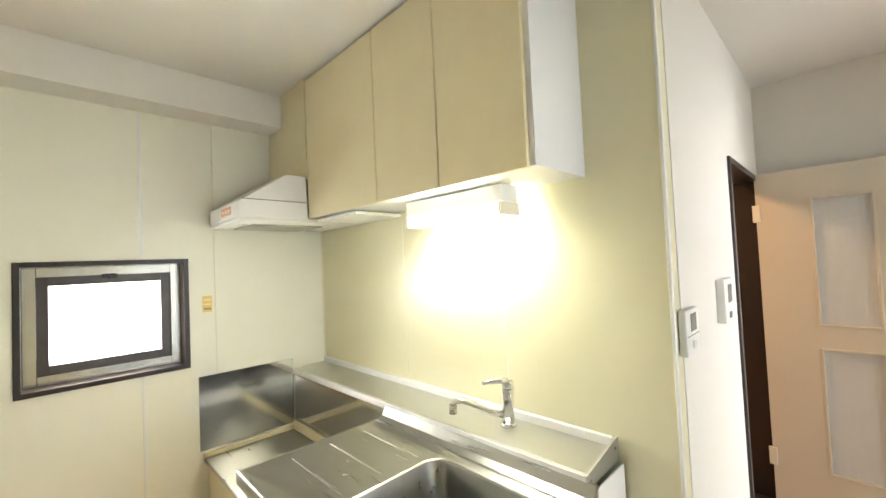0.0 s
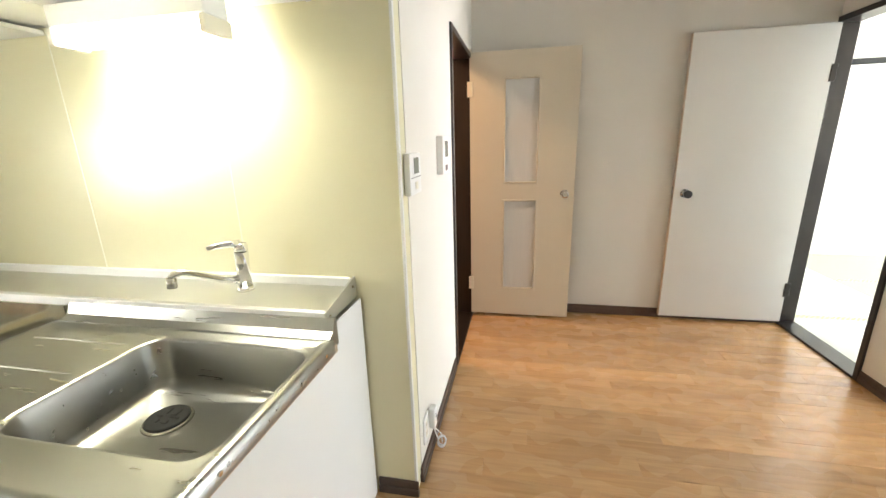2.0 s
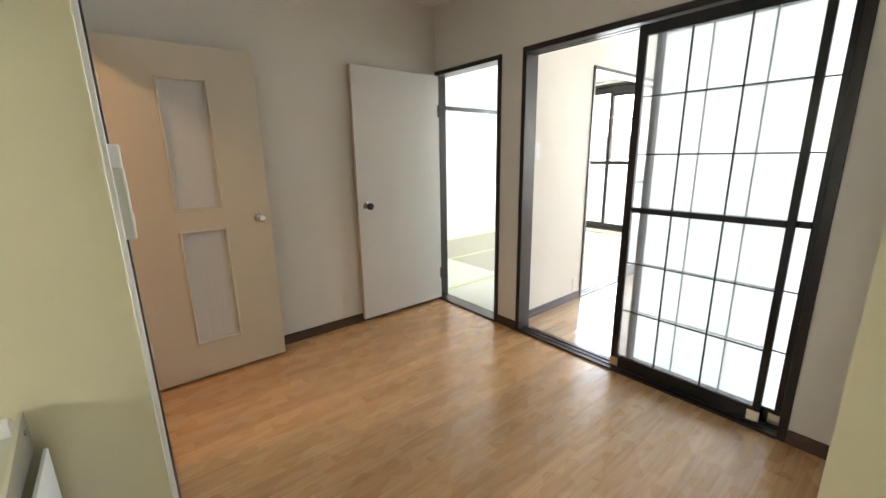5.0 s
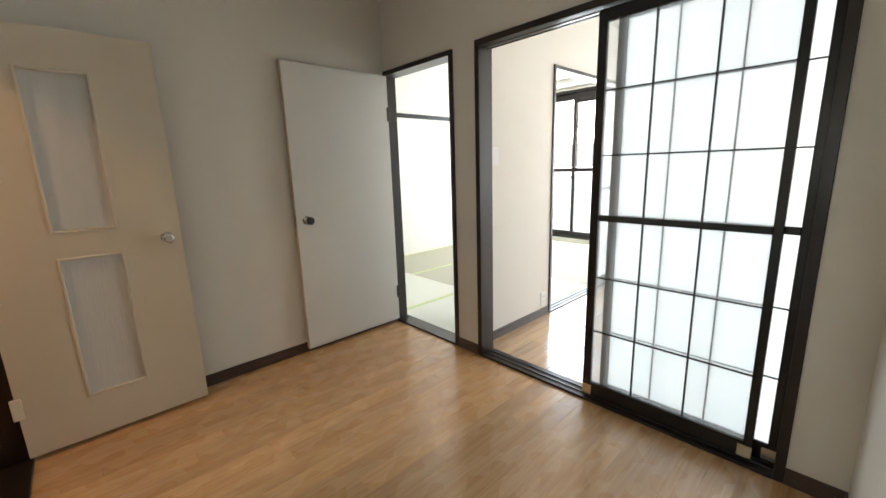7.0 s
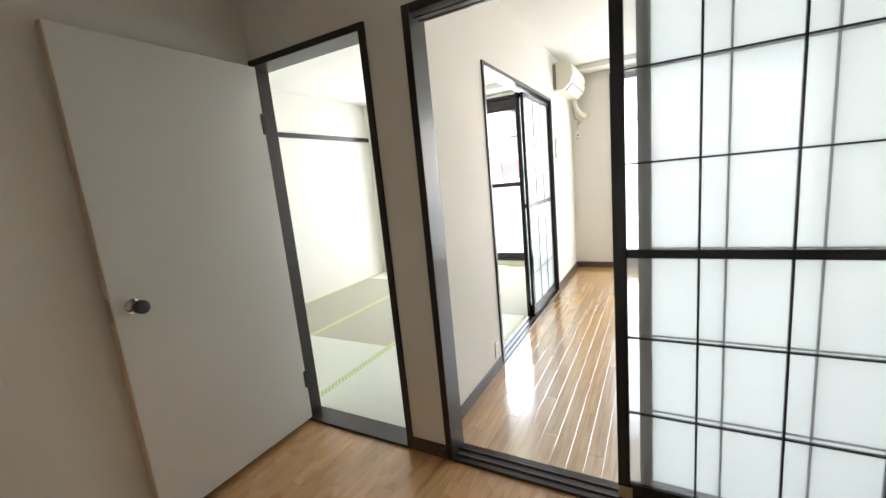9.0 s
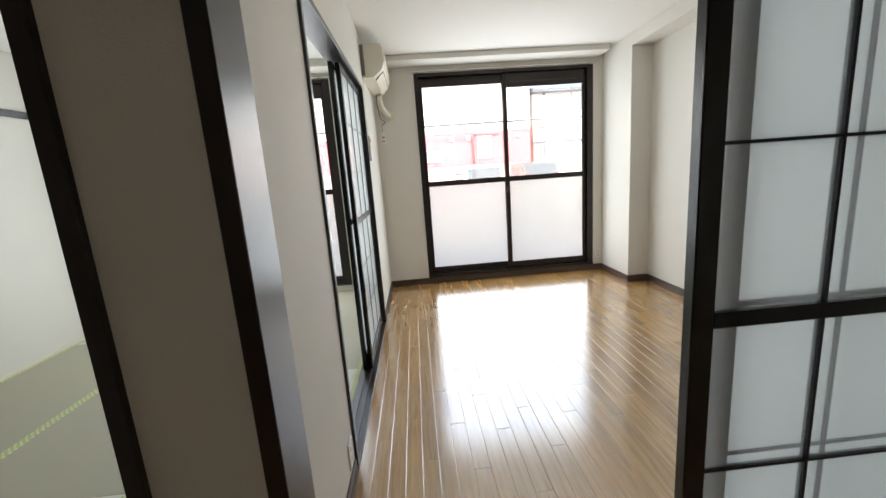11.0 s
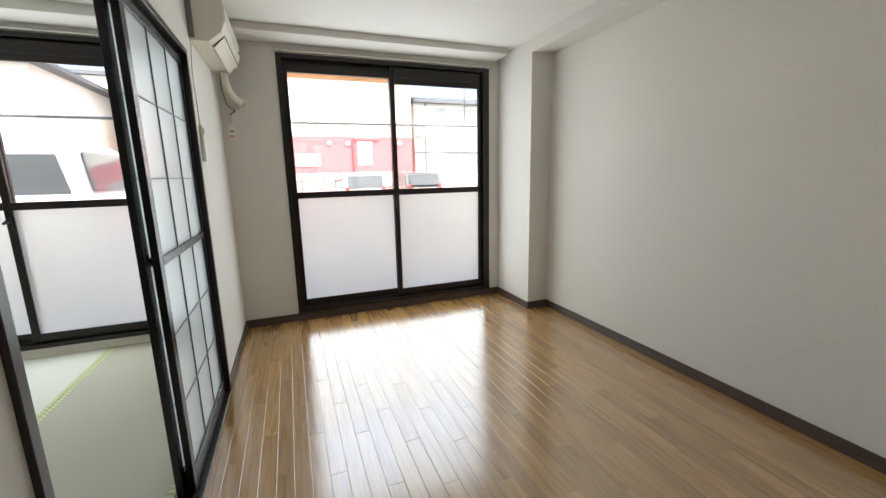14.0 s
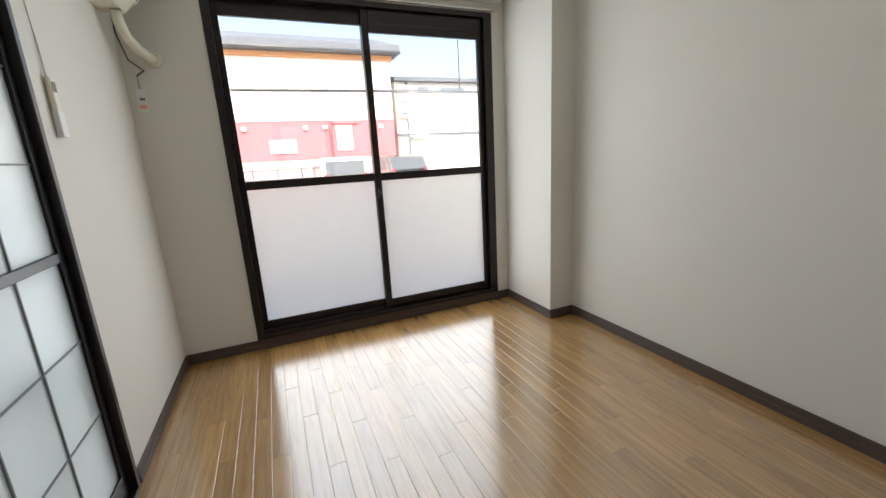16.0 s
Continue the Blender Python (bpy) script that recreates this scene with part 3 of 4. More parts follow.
def slider_x(x, y0, label, pane="frosted"):
    """One sliding panel in the kitchen opening; y0 its left edge as seen from the kitchen."""
    d, w = 0.026, 0.752
    t = thing("sliding_door", (x, y0 - w / 2, 0.02), label, "sliding door", "sliding doors of the living room")
    x0, x1 = x - d / 2, x + d / 2
    for ya, yb in ((0, 0.042), (w - 0.032, w)):
        part("stile", box(x0, x1, y0 - ya, y0 - yb, 0.022, 1.948, 0.002), "black", t)
    for za, zb in ((0.022, 0.102), (0.982, 1.012), (1.892, 1.948)):
        part("rail", box(x0, x1, y0 - 0.042, y0 - w + 0.032, za, zb, 0.002), "black", t)
    for yc in (0.252, 0.486):
        for za, zb in ((0.102, 0.982), (1.012, 1.892)):
            part("glazing_bar", box(x - 0.008, x + 0.007, y0 - yc + 0.0032, y0 - yc - 0.0032, za, zb), "black", t)
    for zc in (0.396, 0.690, 1.300, 1.596):
        part("glazing_bar", box(x - 0.0075, x + 0.0065, y0 - 0.042, y0 - w + 0.032, zc - 0.0028, zc + 0.0028), "black", t)
    for za, zb in ((0.102, 0.982), (1.012, 1.892)):
        p = part("pane", box(x - 0.002, x + 0.002, y0 - 0.038, y0 - w + 0.030, za - 0.002, zb + 0.002), pane, t, "frosted glass pane")
        p.visible_shadow = False
    for ya in (0.0, w - 0.05):
        part("corner_plate", box(x0 - 0.003, x0, y0 - ya, y0 - ya - 0.05, 0.03, 0.085), "nickel", t, "scuffed metal plate")
    return t


slider_x(0.029, -1.762, "black framed sliding door with frosted panes and thin bars", "frosted_thin")
slider_x(0.068, -1.838, "black framed sliding door with frosted panes, stacked behind another")

# ---- sliding glazed doors to the mat room ----


def slider_y(y, x0, label):
    d, w = 0.026, 0.874
    t = thing("sliding_screen", (x0 + w / 2, y, 0.02), label, "sliding door", "sliding screens of the mat room")
    y0, y1 = y - d / 2, y + d / 2
    for a, b in ((0, 0.05), (w - 0.04, w)):
        part("stile", box(x0 + a, x0 + b, y0, y1, 0.02, 1.96, 0.002), "black", t)
    for za, zb in ((0.02, 0.11), (0.995, 1.030), (1.925, 1.962)):
        part("rail", box(x0 + 0.04, x0 + w - 0.04, y0, y1, za, zb, 0.002), "black", t)
    # Bars pass through the pane; their grey colour imitates a view through frosting.
    for xc in (0.310, 0.572):
        for za, zb in ((0.11, 0.995), (1.030, 1.925)):
            part("glazing_bar", box(x0 + xc - 0.003, x0 + xc + 0.003, y - 0.007, y + 0.007, za, zb), "bar_grey", t)
    for zc in (0.405, 0.70, 1.328, 1.627):
        part("glazing_bar", box(x0 + 0.04, x0 + w - 0.04, y - 0.0065, y + 0.0065, zc - 0.003, zc + 0.003), "bar_grey", t)
    for za, zb in ((0.11, 0.995), (1.030, 1.925)):
        p = part("pane", box(x0 + 0.038, x0 + w - 0.038, y - 0.002, y + 0.002, za - 0.002, zb + 0.002), "frosted", t, "frosted glass pane")
        p.visible_shadow = False
    return t


slider_y(YT + 0.027, 1.902, "black framed sliding screen with frosted panes")
slider_y(YT + 0.064, 1.876, "black framed sliding screen with frosted panes, stacked behind another")

# ---- balcony windows ----


def balcony_window(name, yc, half, label):
    """A two-sash sliding window in the balcony wall: clear above, frosted below, with a vent box over one sash."""
    t = thing(name, (XL, yc, 0.085), label, "window", kind="structure")
    y0, y1, z0, z1 = yc - half, yc + half, 0.085, 2.345
    for ya, yb, n in ((y0, y0 + 0.07, "window_frame"), (y1 - 0.045, y1, "window_frame")):
        part(n, box(XL - 0.012, XL + 0.13, ya, yb, z0, z1, 0.002), "bronze", t)
    part("window_frame", box(XL - 0.012, XL + 0.13, y0 + 0.07, y1 - 0.045, z1 - 0.035, z1, 0.002), "bronze", t)
    part("window_sill", box(XL - 0.02, XL + 0.13, y0, y1, z0 - 0.012, z0 + 0.022, 0.003), "bronze", t)
    for k in range(2):
        part("track", box(XL + 0.045 + 0.04 * k, XL + 0.051 + 0.04 * k, y0 + 0.035, y1 - 0.035, z0 + 0.022, z0 + 0.034), "jamb", t)
    # sash pairs: (x, edges, top of glass)
    for x, ya, yb, top, vent in ((XL + 0.082, yc - 0.025, y1 - 0.035, 2.215, False), (XL + 0.042, y0 + 0.060, yc + 0.025, 2.16, True)):
        s = part("sash", box(x - 0.015, x + 0.015, ya, ya + 0.048, z0 + 0.03, z1 - 0.035, 0.002), "bronze", t)
        part("sash_stile", box(x - 0.015, x + 0.015, yb - 0.048, yb, z0 + 0.03, z1 - 0.035, 0.002), "bronze", s)
        part("sash_rail", box(x - 0.015, x + 0.015, ya + 0.048, yb - 0.048, z0 + 0.03, z0 + 0.09, 0.002), "bronze", s)
        part("sash_rail", box(x - 0.015, x + 0.015, ya + 0.048, yb - 0.048, 1.130, 1.187, 0.002), "bronze", s)
        part("sash_rail", box(x - 0.015, x + 0.015, ya + 0.048, yb - 0.048, top, z1 - 0.035, 0.002), "bronze", s)
        up = part("pane", box(x - 0.003, x + 0.003, ya + 0.046, yb - 0.046, 1.185, top + 0.002), "glass", s, "clear glass pane")
        lo = part("pane", box(x - 0.003, x + 0.003, ya + 0.046, yb - 0.046, z0 + 0.088, 1.132), "frosted_soft", s, "frosted glass pane")
        up.visible_shadow = lo.visible_shadow = False
        if vent:
            v = part("vent_box", box(x - 0.034, x - 0.0152, ya + 0.035, yb - 0.048, top - 0.005, z1 - 0.05, 0.003), "bronze", s, "dark vent box over the sash")
            part("vent_slot", box(x - 0.037, x - 0.0342, ya + 0.12, yb - 0.09, top + 0.045, top + 0.06), "dark_plastic", v)
    latch = part("latch", box(XL + 0.002, XL + 0.027, yc - 0.013, yc + 0.015, 0.995, 1.075, 0.006), "bronze", t)
    part("latch_lever", tube([(XL + 0.012, yc, 1.045), (XL - 0.012, yc + 0.008, 1.05), (XL - 0.020, yc + 0.022, 1.035)], [0.012, 0.011, 0.009], 10), "dark_plastic", latch)
    return t


balcony_window("window_1", -2.38, 0.995, "dark bronze sliding window, clear above and frosted below")
balcony_window("window_2", 0.515, 0.995, "dark bronze sliding window of the mat room")

# curtain rail over each window
for yc in (-2.38, 0.515):
    r = thing("curtain_rail", (XL - 0.03, yc, 2.35), "thin silver curtain rail above the window", "curtain rail", "curtain rails")
    part("rail", box(XL - 0.035, XL - 0.018, yc - 1.02, yc + 1.02, 2.350, 2.363, 0.002), "nickel", r)
    for k in (-1, 0, 1):
        part("bracket", box(XL - 0.030, XL, yc + k * 0.95 - 0.008, yc + k * 0.95 + 0.008, 2.350, 2.369, 0.001), "nickel", r)

# kitchen window
kw = thing("window_3", (XW, -3.0, 0.985), "small dark bronze awning window with a bright frosted pane", "window", kind="structure")
Y0, Y1, Z0, Z1 = -3.315, -2.69, 0.985, 1.55


def ring(bm, x0, x1, y0, y1, z0, z1, w, bev=0.002):
    add_box(bm, x0, x1, y0, y0 + w, z0, z1, bev)
    add_box(bm, x0, x1, y1 - w, y1, z0, z1, bev)
    add_box(bm, x0, x1, y0 + w, y1 - w, z0, z0 + w, bev)
    add_box(bm, x0, x1, y0 + w, y1 - w, z1 - w, z1, bev)
    return bm


part("casing", ring(bmesh.new(), XW - 0.13, XW + 0.014, Y0, Y1, Z0, Z1, 0.022), "dark", kw, "dark brown timber casing")
part("window_frame", ring(bmesh.new(), XW - 0.13, XW - 0.07, Y0 + 0.022, Y1 - 0.022, Z0 + 0.022, Z1 - 0.022, 0.045), "nickel", kw, "grey metal frame")
part("sash", ring(bmesh.new(), XW - 0.115, XW - 0.085, Y0 + 0.06, Y1 - 0.06, Z0 + 0.06, Z1 - 0.06, 0.046), "jamb", kw)
p = part("pane", box(XW - 0.102, XW - 0.098, Y0 + 0.102, Y1 - 0.102, Z0 + 0.102, Z1 - 0.102), "frosted_soft", kw, "bright frosted glass pane")
p.visible_shadow = False
lt = part("latch", box(XW - 0.085, XW - 0.065, -3.03, -2.97, Z1 - 0.085, Z1 - 0.06, 0.003), "dark_plastic", kw)
part("latch_lever", tube([(XW - 0.07, -3.0, Z1 - 0.07), (XW - 0.045, -3.005, Z1 - 0.085)], 0.006, 8), "dark_plastic", lt)

# ---- kitchen: wall panels and trim ----
for y, w, za, zb in ((-2.885, 0.012, 0.0, 0.984), (-2.885, 0.012, 1.551, 2.283), (-2.565, 0.006, 0.93, 2.283)):
    solid("trim", box(XW, XW + 0.004, y - w / 2, y + w / 2, za, zb, 0.001), "plastic" if w > 0.01 else "plastic_old", "thin joint strip on the kitchen wall", "trim", "structure")
for x in (-3.42, -2.80):
    solid("trim", box(x - 0.0015, x + 0.0015, YS - 0.0015, YS, 0.89, 1.728), "cream_white", "thin panel joint on the sink wall", "trim", "structure")
solid("trim", box(XS - 0.006, XS + 0.004, YS - 0.004, YS + 0.010, 0.0, CEIL - 0.002, 0.0015), "plastic", "white corner bead on the wall edge", "trim", "structure")
solid("trim", box(XW, XW + 0.008, YS - 0.008, YS, 0.90, 1.70, 0.001), "plastic_old", "pale corner bead between kitchen panels", "trim", "structure")

# ---- kitchen: sink unit ----


def rounded_loop(bm, cx, cy, hx, hy, r, z, n=8):
    """A closed loop of vertices: a rectangle with round corners."""
    vs = []
    for sx, sy, a0 in ((1, 1, 0), (-1, 1, 90), (-1, -1, 180), (1, -1, 270)):
        for k in range(n):
            a = radians(a0 + 90 * k / (n - 1))
            vs.append(bm.verts.new((cx + sx * (hx - r) + r * math.cos(a), cy + sy * (hy - r) + r * math.sin(a), z)))
    return vs


def bridge(bm, a, b, smooth=True):
    n = len(a)
    for k in range(n):
        f = bm.faces.new((a[k], a[(k + 1) % n], b[(k + 1) % n], b[k]))
        f.smooth = smooth


DX0, DX1, DY0, DY1, DZ = -3.345, -2.350, -2.760, -2.185, 0.79
sink_top = thing("kitchen_sink", (-2.83, -2.43, 0.76), "brushed stainless steel sink top with drainer and deep bowl", "sink")
bm = bmesh.new()
dcx, dcy, dhx, dhy = (DX0 + DX1) / 2, (DY0 + DY1) / 2, (DX1 - DX0) / 2, (DY1 - DY0) / 2
bcx, bcy, bhx, bhy = -2.650, -2.432, 0.258, 0.200
loops = [
    rounded_loop(bm, dcx, dcy, dhx, dhy, 0.004, DZ - 0.035),
    rounded_loop(bm, dcx, dcy, dhx, dhy, 0.006, DZ + 0.004),
    rounded_loop(bm, dcx, dcy, dhx - 0.006, dhy - 0.006, 0.008, DZ + 0.007),
    rounded_loop(bm, dcx, dcy, dhx - 0.022, dhy - 0.020, 0.012, DZ + 0.006),
    rounded_loop(bm, dcx, dcy, dhx - 0.032, dhy - 0.030, 0.02, DZ - 0.002),
    rounded_loop(bm, bcx, bcy, bhx + 0.012, bhy + 0.012, 0.072, DZ - 0.003),
    rounded_loop(bm, bcx, bcy, bhx + 0.004, bhy + 0.004, 0.066, DZ - 0.005),
    rounded_loop(bm, bcx, bcy, bhx, bhy, 0.062, DZ - 0.012),
    rounded_loop(bm, bcx, bcy, bhx - 0.008, bhy - 0.008, 0.060, DZ - 0.125),
    rounded_loop(bm, bcx, bcy, bhx - 0.014, bhy - 0.014, 0.058, DZ - 0.145),
    rounded_loop(bm, bcx, bcy, bhx - 0.030, bhy - 0.030, 0.052, DZ - 0.155),
    rounded_loop(bm, -2.760, -2.375, 0.078, 0.078, 0.077, DZ - 0.162),
    rounded_loop(bm, -2.760, -2.375, 0.066, 0.066, 0.0655, DZ - 0.166),
]
for a, b in zip(loops, loops[1:]):
    bridge(bm, a, b)
bm.faces.new(loops[-1])
part("basin", bm, "steel", sink_top)
for y in (-2.585, -2.435, -2.285):
    part("drainer_ridge", tube([(-3.295, y, DZ - 0.0045), (-3.27, y, DZ - 0.0020), (-2.985, y, DZ - 0.0020), (-2.955, y + 0.004, DZ - 0.0055)], 0.0032, 8), "steel", sink_top)
drain = part("drain_ring", tube([(-2.760, -2.375, DZ - 0.165), (-2.760, -2.375, DZ - 0.158)], [0.062, 0.058], 28), "nickel", sink_top)
part("drain_cover", tube([(-2.760, -2.375, DZ - 0.159), (-2.760, -2.375, DZ - 0.153)], [0.056, 0.052], 28), "rubber", drain, "black ribbed drain cover")
for k in range(6):
    a = k * math.tau / 6
    part("cover_rib", box(-2.760 + 0.012 * math.cos(a) - 0.003, -2.760 + 0.034 * math.cos(a) + 0.003, -2.375 + 0.012 * math.sin(a) - 0.003, -2.375 + 0.034 * math.sin(a) + 0.003, DZ - 0.154, DZ - 0.1505, 0.001), "rubber", drain)
for y in (-2.64, -2.24):
    part("screw", tube([(DX1, y, DZ - 0.014), (DX1 + 0.003, y, DZ - 0.014)], 0.005, 10), "chrome", sink_top)
part("splashback", prism([(DY1 - 0.004, DZ - 0.03), (DY1 - 0.006, DZ + 0.008), (-2.165, DZ + 0.020), (-2.150, 0.845), (-2.138, 0.845), (-2.138, DZ - 0.03)], "x", DX0 + 0.02, DX1 - 0.012), "steel", sink_top)

ledge = thing("sink_ledge", (-3.34, -2.03, 0.845), "stainless steel ledge with a raised white back lip", "ledge")
part("shelf", prism([(-2.146, 0.838), (-2.146, 0.856), (-2.138, 0.863), (-1.946, 0.866), (-1.946, 0.838)], "x", XW + 0.003, -2.392), "steel_matte", ledge)
part("front_edge", box(XW + 0.003, -2.390, -2.150, -2.1465, 0.832, 0.860, 0.0015), "cab_white", ledge, "white edge strip")
part("back_lip", box(XW + 0.003, -2.400, -1.945, YS - 0.003, 0.84, 0.897, 0.004), "cab_white", ledge, "white back lip")
part("end_cap", prism([(-2.150, 0.825), (-2.150, 0.862), (-1.95, 0.899), (YS - 0.003, 0.899), (YS - 0.003, 0.825)], "x", -2.392, -2.386), "steel_matte", ledge, "grey metal end cap")
for y, z in ((-2.13, 0.842), (-1.96, 0.872)):
    part("screw", tube([(-2.386, y, z), (-2.3835, y, z)], 0.005, 10), "nickel", ledge)


def base_unit(name, x0, x1, y_front, top, doors, label, fascia=0.0, right_white=False):
    t = thing(name, ((x0 + x1) / 2, (y_front + YS) / 2, 0), label, "cabinet", "kitchen base units")
    part("body", box(x0 + 0.001, x1 - 0.012, y_front + 0.02, YS - 0.012, 0.07, min(top - 0.002, 0.585)), "cab_white", t, "white inside carcass")
    part("plinth", box(x0 + 0.01, x1 - 0.012, y_front + 0.06, YS - 0.012, 0.0, 0.069), "base", t, "dark recessed plinth")
    if right_white:
        part("side_panel", box(x1 - 0.012, x1, y_front + 0.004, -2.152, 0.0, top - 0.006, 0.001), "cab_white", t, "white side panel")
        part("side_panel", box(x1 - 0.012, x1 - 0.006, -2.146, YS - 0.012, 0.0, 0.824, 0.001), "cab_white", t, "white side panel")
        part("edge_strip", box(x1, x1 + 0.006, y_front - 0.006, -2.16, top - 0.012, top + 0.012, 0.001), "edge", t, "worn brown edge strip under the steel")
    ztop = top - 0.004
    if fascia:
        part("fascia", box(x0 + 0.001, x1 - 0.013, y_front + 0.010, y_front + 0.019, top - fascia, top - 0.004, 0.001), "cabinet", t, "beige laminate fascia")
        part("scorch_strip", box(x0 + 0.2, x1 - 0.013, y_front - 0.001, y_front + 0.003, top - 0.014, top - 0.005), "edge", t, "brown worn strip")
        ztop = top - fascia - 0.004
    w = (x1 - x0 - 0.013) / doors
    for k in range(doors):
        d = part("door", box(x0 + k * w + 0.0015, x0 + (k + 1) * w - 0.0015, y_front, y_front + 0.018, 0.075, ztop, 0.0015), "cabinet", t, "beige laminate door")
        kx = x0 + (k + 1) * w - 0.035 if k % 2 == 0 or fascia else x0 + k * w + 0.035
        part("knob", tube([(kx, y_front, ztop - 0.05), (kx, y_front - 0.010, ztop - 0.05), (kx, y_front - 0.016, ztop - 0.05), (kx, y_front - 0.024, ztop - 0.05)], [0.007, 0.007, 0.014, 0.011], 14), "nickel", d, "small metal knob")
    return t


base_unit("sink_cabinet", -3.335, -2.362, -2.668, 0.757, 3, "beige laminate sink cabinet with a white side panel", 0.095, True)
base_unit("stove_cabinet", XW + 0.012, -3.337, -2.62, 0.485, 2, "low beige laminate cabinet for the cooker")
stove_top = thing("cooker_counter", (-3.82, -2.3, 0.485), "low stainless steel counter beside the sink", "counter")
part("worktop", box(XW + 0.006, -3.347, -2.64, -2.152, 0.486, 0.505, 0.004), "steel", stove_top)
part("rim", box(XW + 0.006, XW + 0.022, -2.64, -2.152, 0.5052, 0.530, 0.003), "cabinet", stove_top, "beige rim along the wall")
part("back_rim", box(XW + 0.022, -3.347, -2.168, -2.152, 0.5052, 0.56, 0.003), "cabinet", stove_top, "beige rim along the back")

solid("splash_sheet", box(XW + 0.002, XW + 0.006, -2.655, -2.152, 0.54, 0.925, 0.0005), "steel_bright", "dented polished steel sheet on the kitchen wall", "splash sheet")
solid("splash_sheet", box(XW + 0.012, -3.36, -2.1475, -2.1435, 0.565, 0.828, 0.0005), "steel_bright", "polished steel sheet behind the low counter", "splash sheet")
gas = thing("gas_tap", (-3.50, -2.16, 0.60), "black twin gas tap beside the sink", "gas tap")
part("tap_body", tube([(-3.50, -2.148, 0.62), (-3.50, -2.20, 0.62)], 0.012, 12), "nickel", gas)
for dx in (-0.05, 0.04):
    part("tap_handle", tube([(-3.50 + dx, -2.19, 0.62), (-3.50 + dx, -2.215, 0.635), (-3.50 + dx, -2.235, 0.66)], [0.012, 0.014, 0.010], 12), "dark_plastic", gas, "black tap handle")
part("tap_pipe", tube([(-3.55, -2.19, 0.62), (-3.46, -2.19, 0.62)], 0.009, 10), "nickel", gas)

FX, FY = -2.748, -2.015
faucet = thing("faucet", (FX, FY, 0.866), "chrome single-lever mixer tap on the ledge", "faucet")
part("base", tube([(FX, FY, 0.864), (FX, FY, 0.872), (FX, FY, 0.880)], [0.028, 0.028, 0.024], 24), "chrome", faucet)
part("body", tube([(FX, FY, 0.880), (FX + 0.002, FY, 0.960), (FX + 0.004, FY, 0.9995), (FX + 0.004, FY, 1.002)], [0.0225, 0.0215, 0.0225, 0.021], 24), "chrome", faucet)
part("cap", tube([(FX + 0.004, FY, 1.0035), (FX + 0.005, FY, 1.018), (FX + 0.006, FY, 1.028), (FX + 0.006, FY, 1.032)], [0.0225, 0.0225, 0.019, 0.010], 24), "chrome", faucet)
SPOUT = [(FX - 0.012, FY - 0.012, 0.905), (FX - 0.045, FY - 0.047, 0.917), (FX - 0.075, FY - 0.079, 0.938), (FX - 0.098, FY - 0.104, 0.955), (FX - 0.115, FY - 0.122, 0.963), (FX - 0.130, FY - 0.138, 0.961), (FX - 0.137, FY - 0.145, 0.948)]
part("spout", tube(SPOUT, [0.014, 0.0125, 0.0115, 0.011, 0.011, 0.0115, 0.012], 16), "chrome", faucet)
part("aerator", tube([(FX - 0.137, FY - 0.145, 0.952), (FX - 0.138, FY - 0.146, 0.920)], [0.0145, 0.0145], 18), "nickel", faucet)
part("lever", tube([(FX + 0.004, FY - 0.004, 1.027), (FX - 0.010, FY - 0.030, 1.033), (FX - 0.028, FY - 0.062, 1.034), (FX - 0.042, FY - 0.088, 1.032)], [0.014, 0.012, 0.009, 0.007], 14), "chrome", faucet)

# ---- kitchen: upper cabinets, hood, lamp ----
for x0, x1 in ((-3.790, -3.186), (-3.184, -2.821), (-2.819, -2.462)):
    c = thing("wall_cabinet", ((x0 + x1) / 2, -2.09, 1.73), "beige laminate wall cabinet up to the ceiling", "cabinet", "kitchen wall cabinets")
    part("carcass", box(x0 + 0.001, x1 - 0.001, -2.228, YS - 0.001, 1.735, CEIL - 0.012, 0.001), "cab_white", c, "white melamine carcass")
    part("door", box(x0 + 0.0015, x1 - 0.0015, -2.247, -2.230, 1.728, CEIL - 0.020, 0.0015), "cabinet", c, "beige laminate door")
part("side_panel", box(-2.462, -2.444, -2.232, YS - 0.001, 1.732, CEIL - 0.012, 0.001), "cab_white", c, "white side panel")

hood = thing("cooker_hood", (-4.08, -2.25, 1.71), "white slim cooker hood with an orange control label", "cooker hood")
part("canopy", prism([(-2.585, 1.725), (-2.585, 1.800), (-2.560, 1.812), (-2.36, 1.945), (-2.252, 1.945), (-2.252, 1.725)], "x", XW + 0.01, -3.792, 0.003), "cab_white", hood)
part("seam", box(-3.7925, -3.7905, -2.57, -2.262, 1.808, 1.812), "ink", hood)
part("underside", box(XW + 0.01, -3.792, -2.58, YS - 0.004, 1.708, 1.7245, 0.002), "plastic", hood)
part("filter", box(-4.22, -3.93, -2.48, -2.10, 1.700, 1.7078, 0.002), "nickel", hood, "grey grease filter")
part("filter_lamp", box(-4.02, -3.95, -2.52, -2.49, 1.702, 1.7078, 0.002), "plastic", hood)
part("side_shelf", box(-3.791, -3.42, -2.20, YS - 0.004, 1.711, 1.7265, 0.002), "plastic", hood, "white flat plate under the cabinet")
part("control_label", box(-4.05, -3.90, -2.5865, -2.585, 1.745, 1.785), "sticker_b", hood, "orange control label")
for k in range(3):
    part("switch", box(-4.03 + 0.045 * k, -4.005 + 0.045 * k, -2.5885, -2.5866, 1.757, 1.772, 0.0005), "plastic", hood)

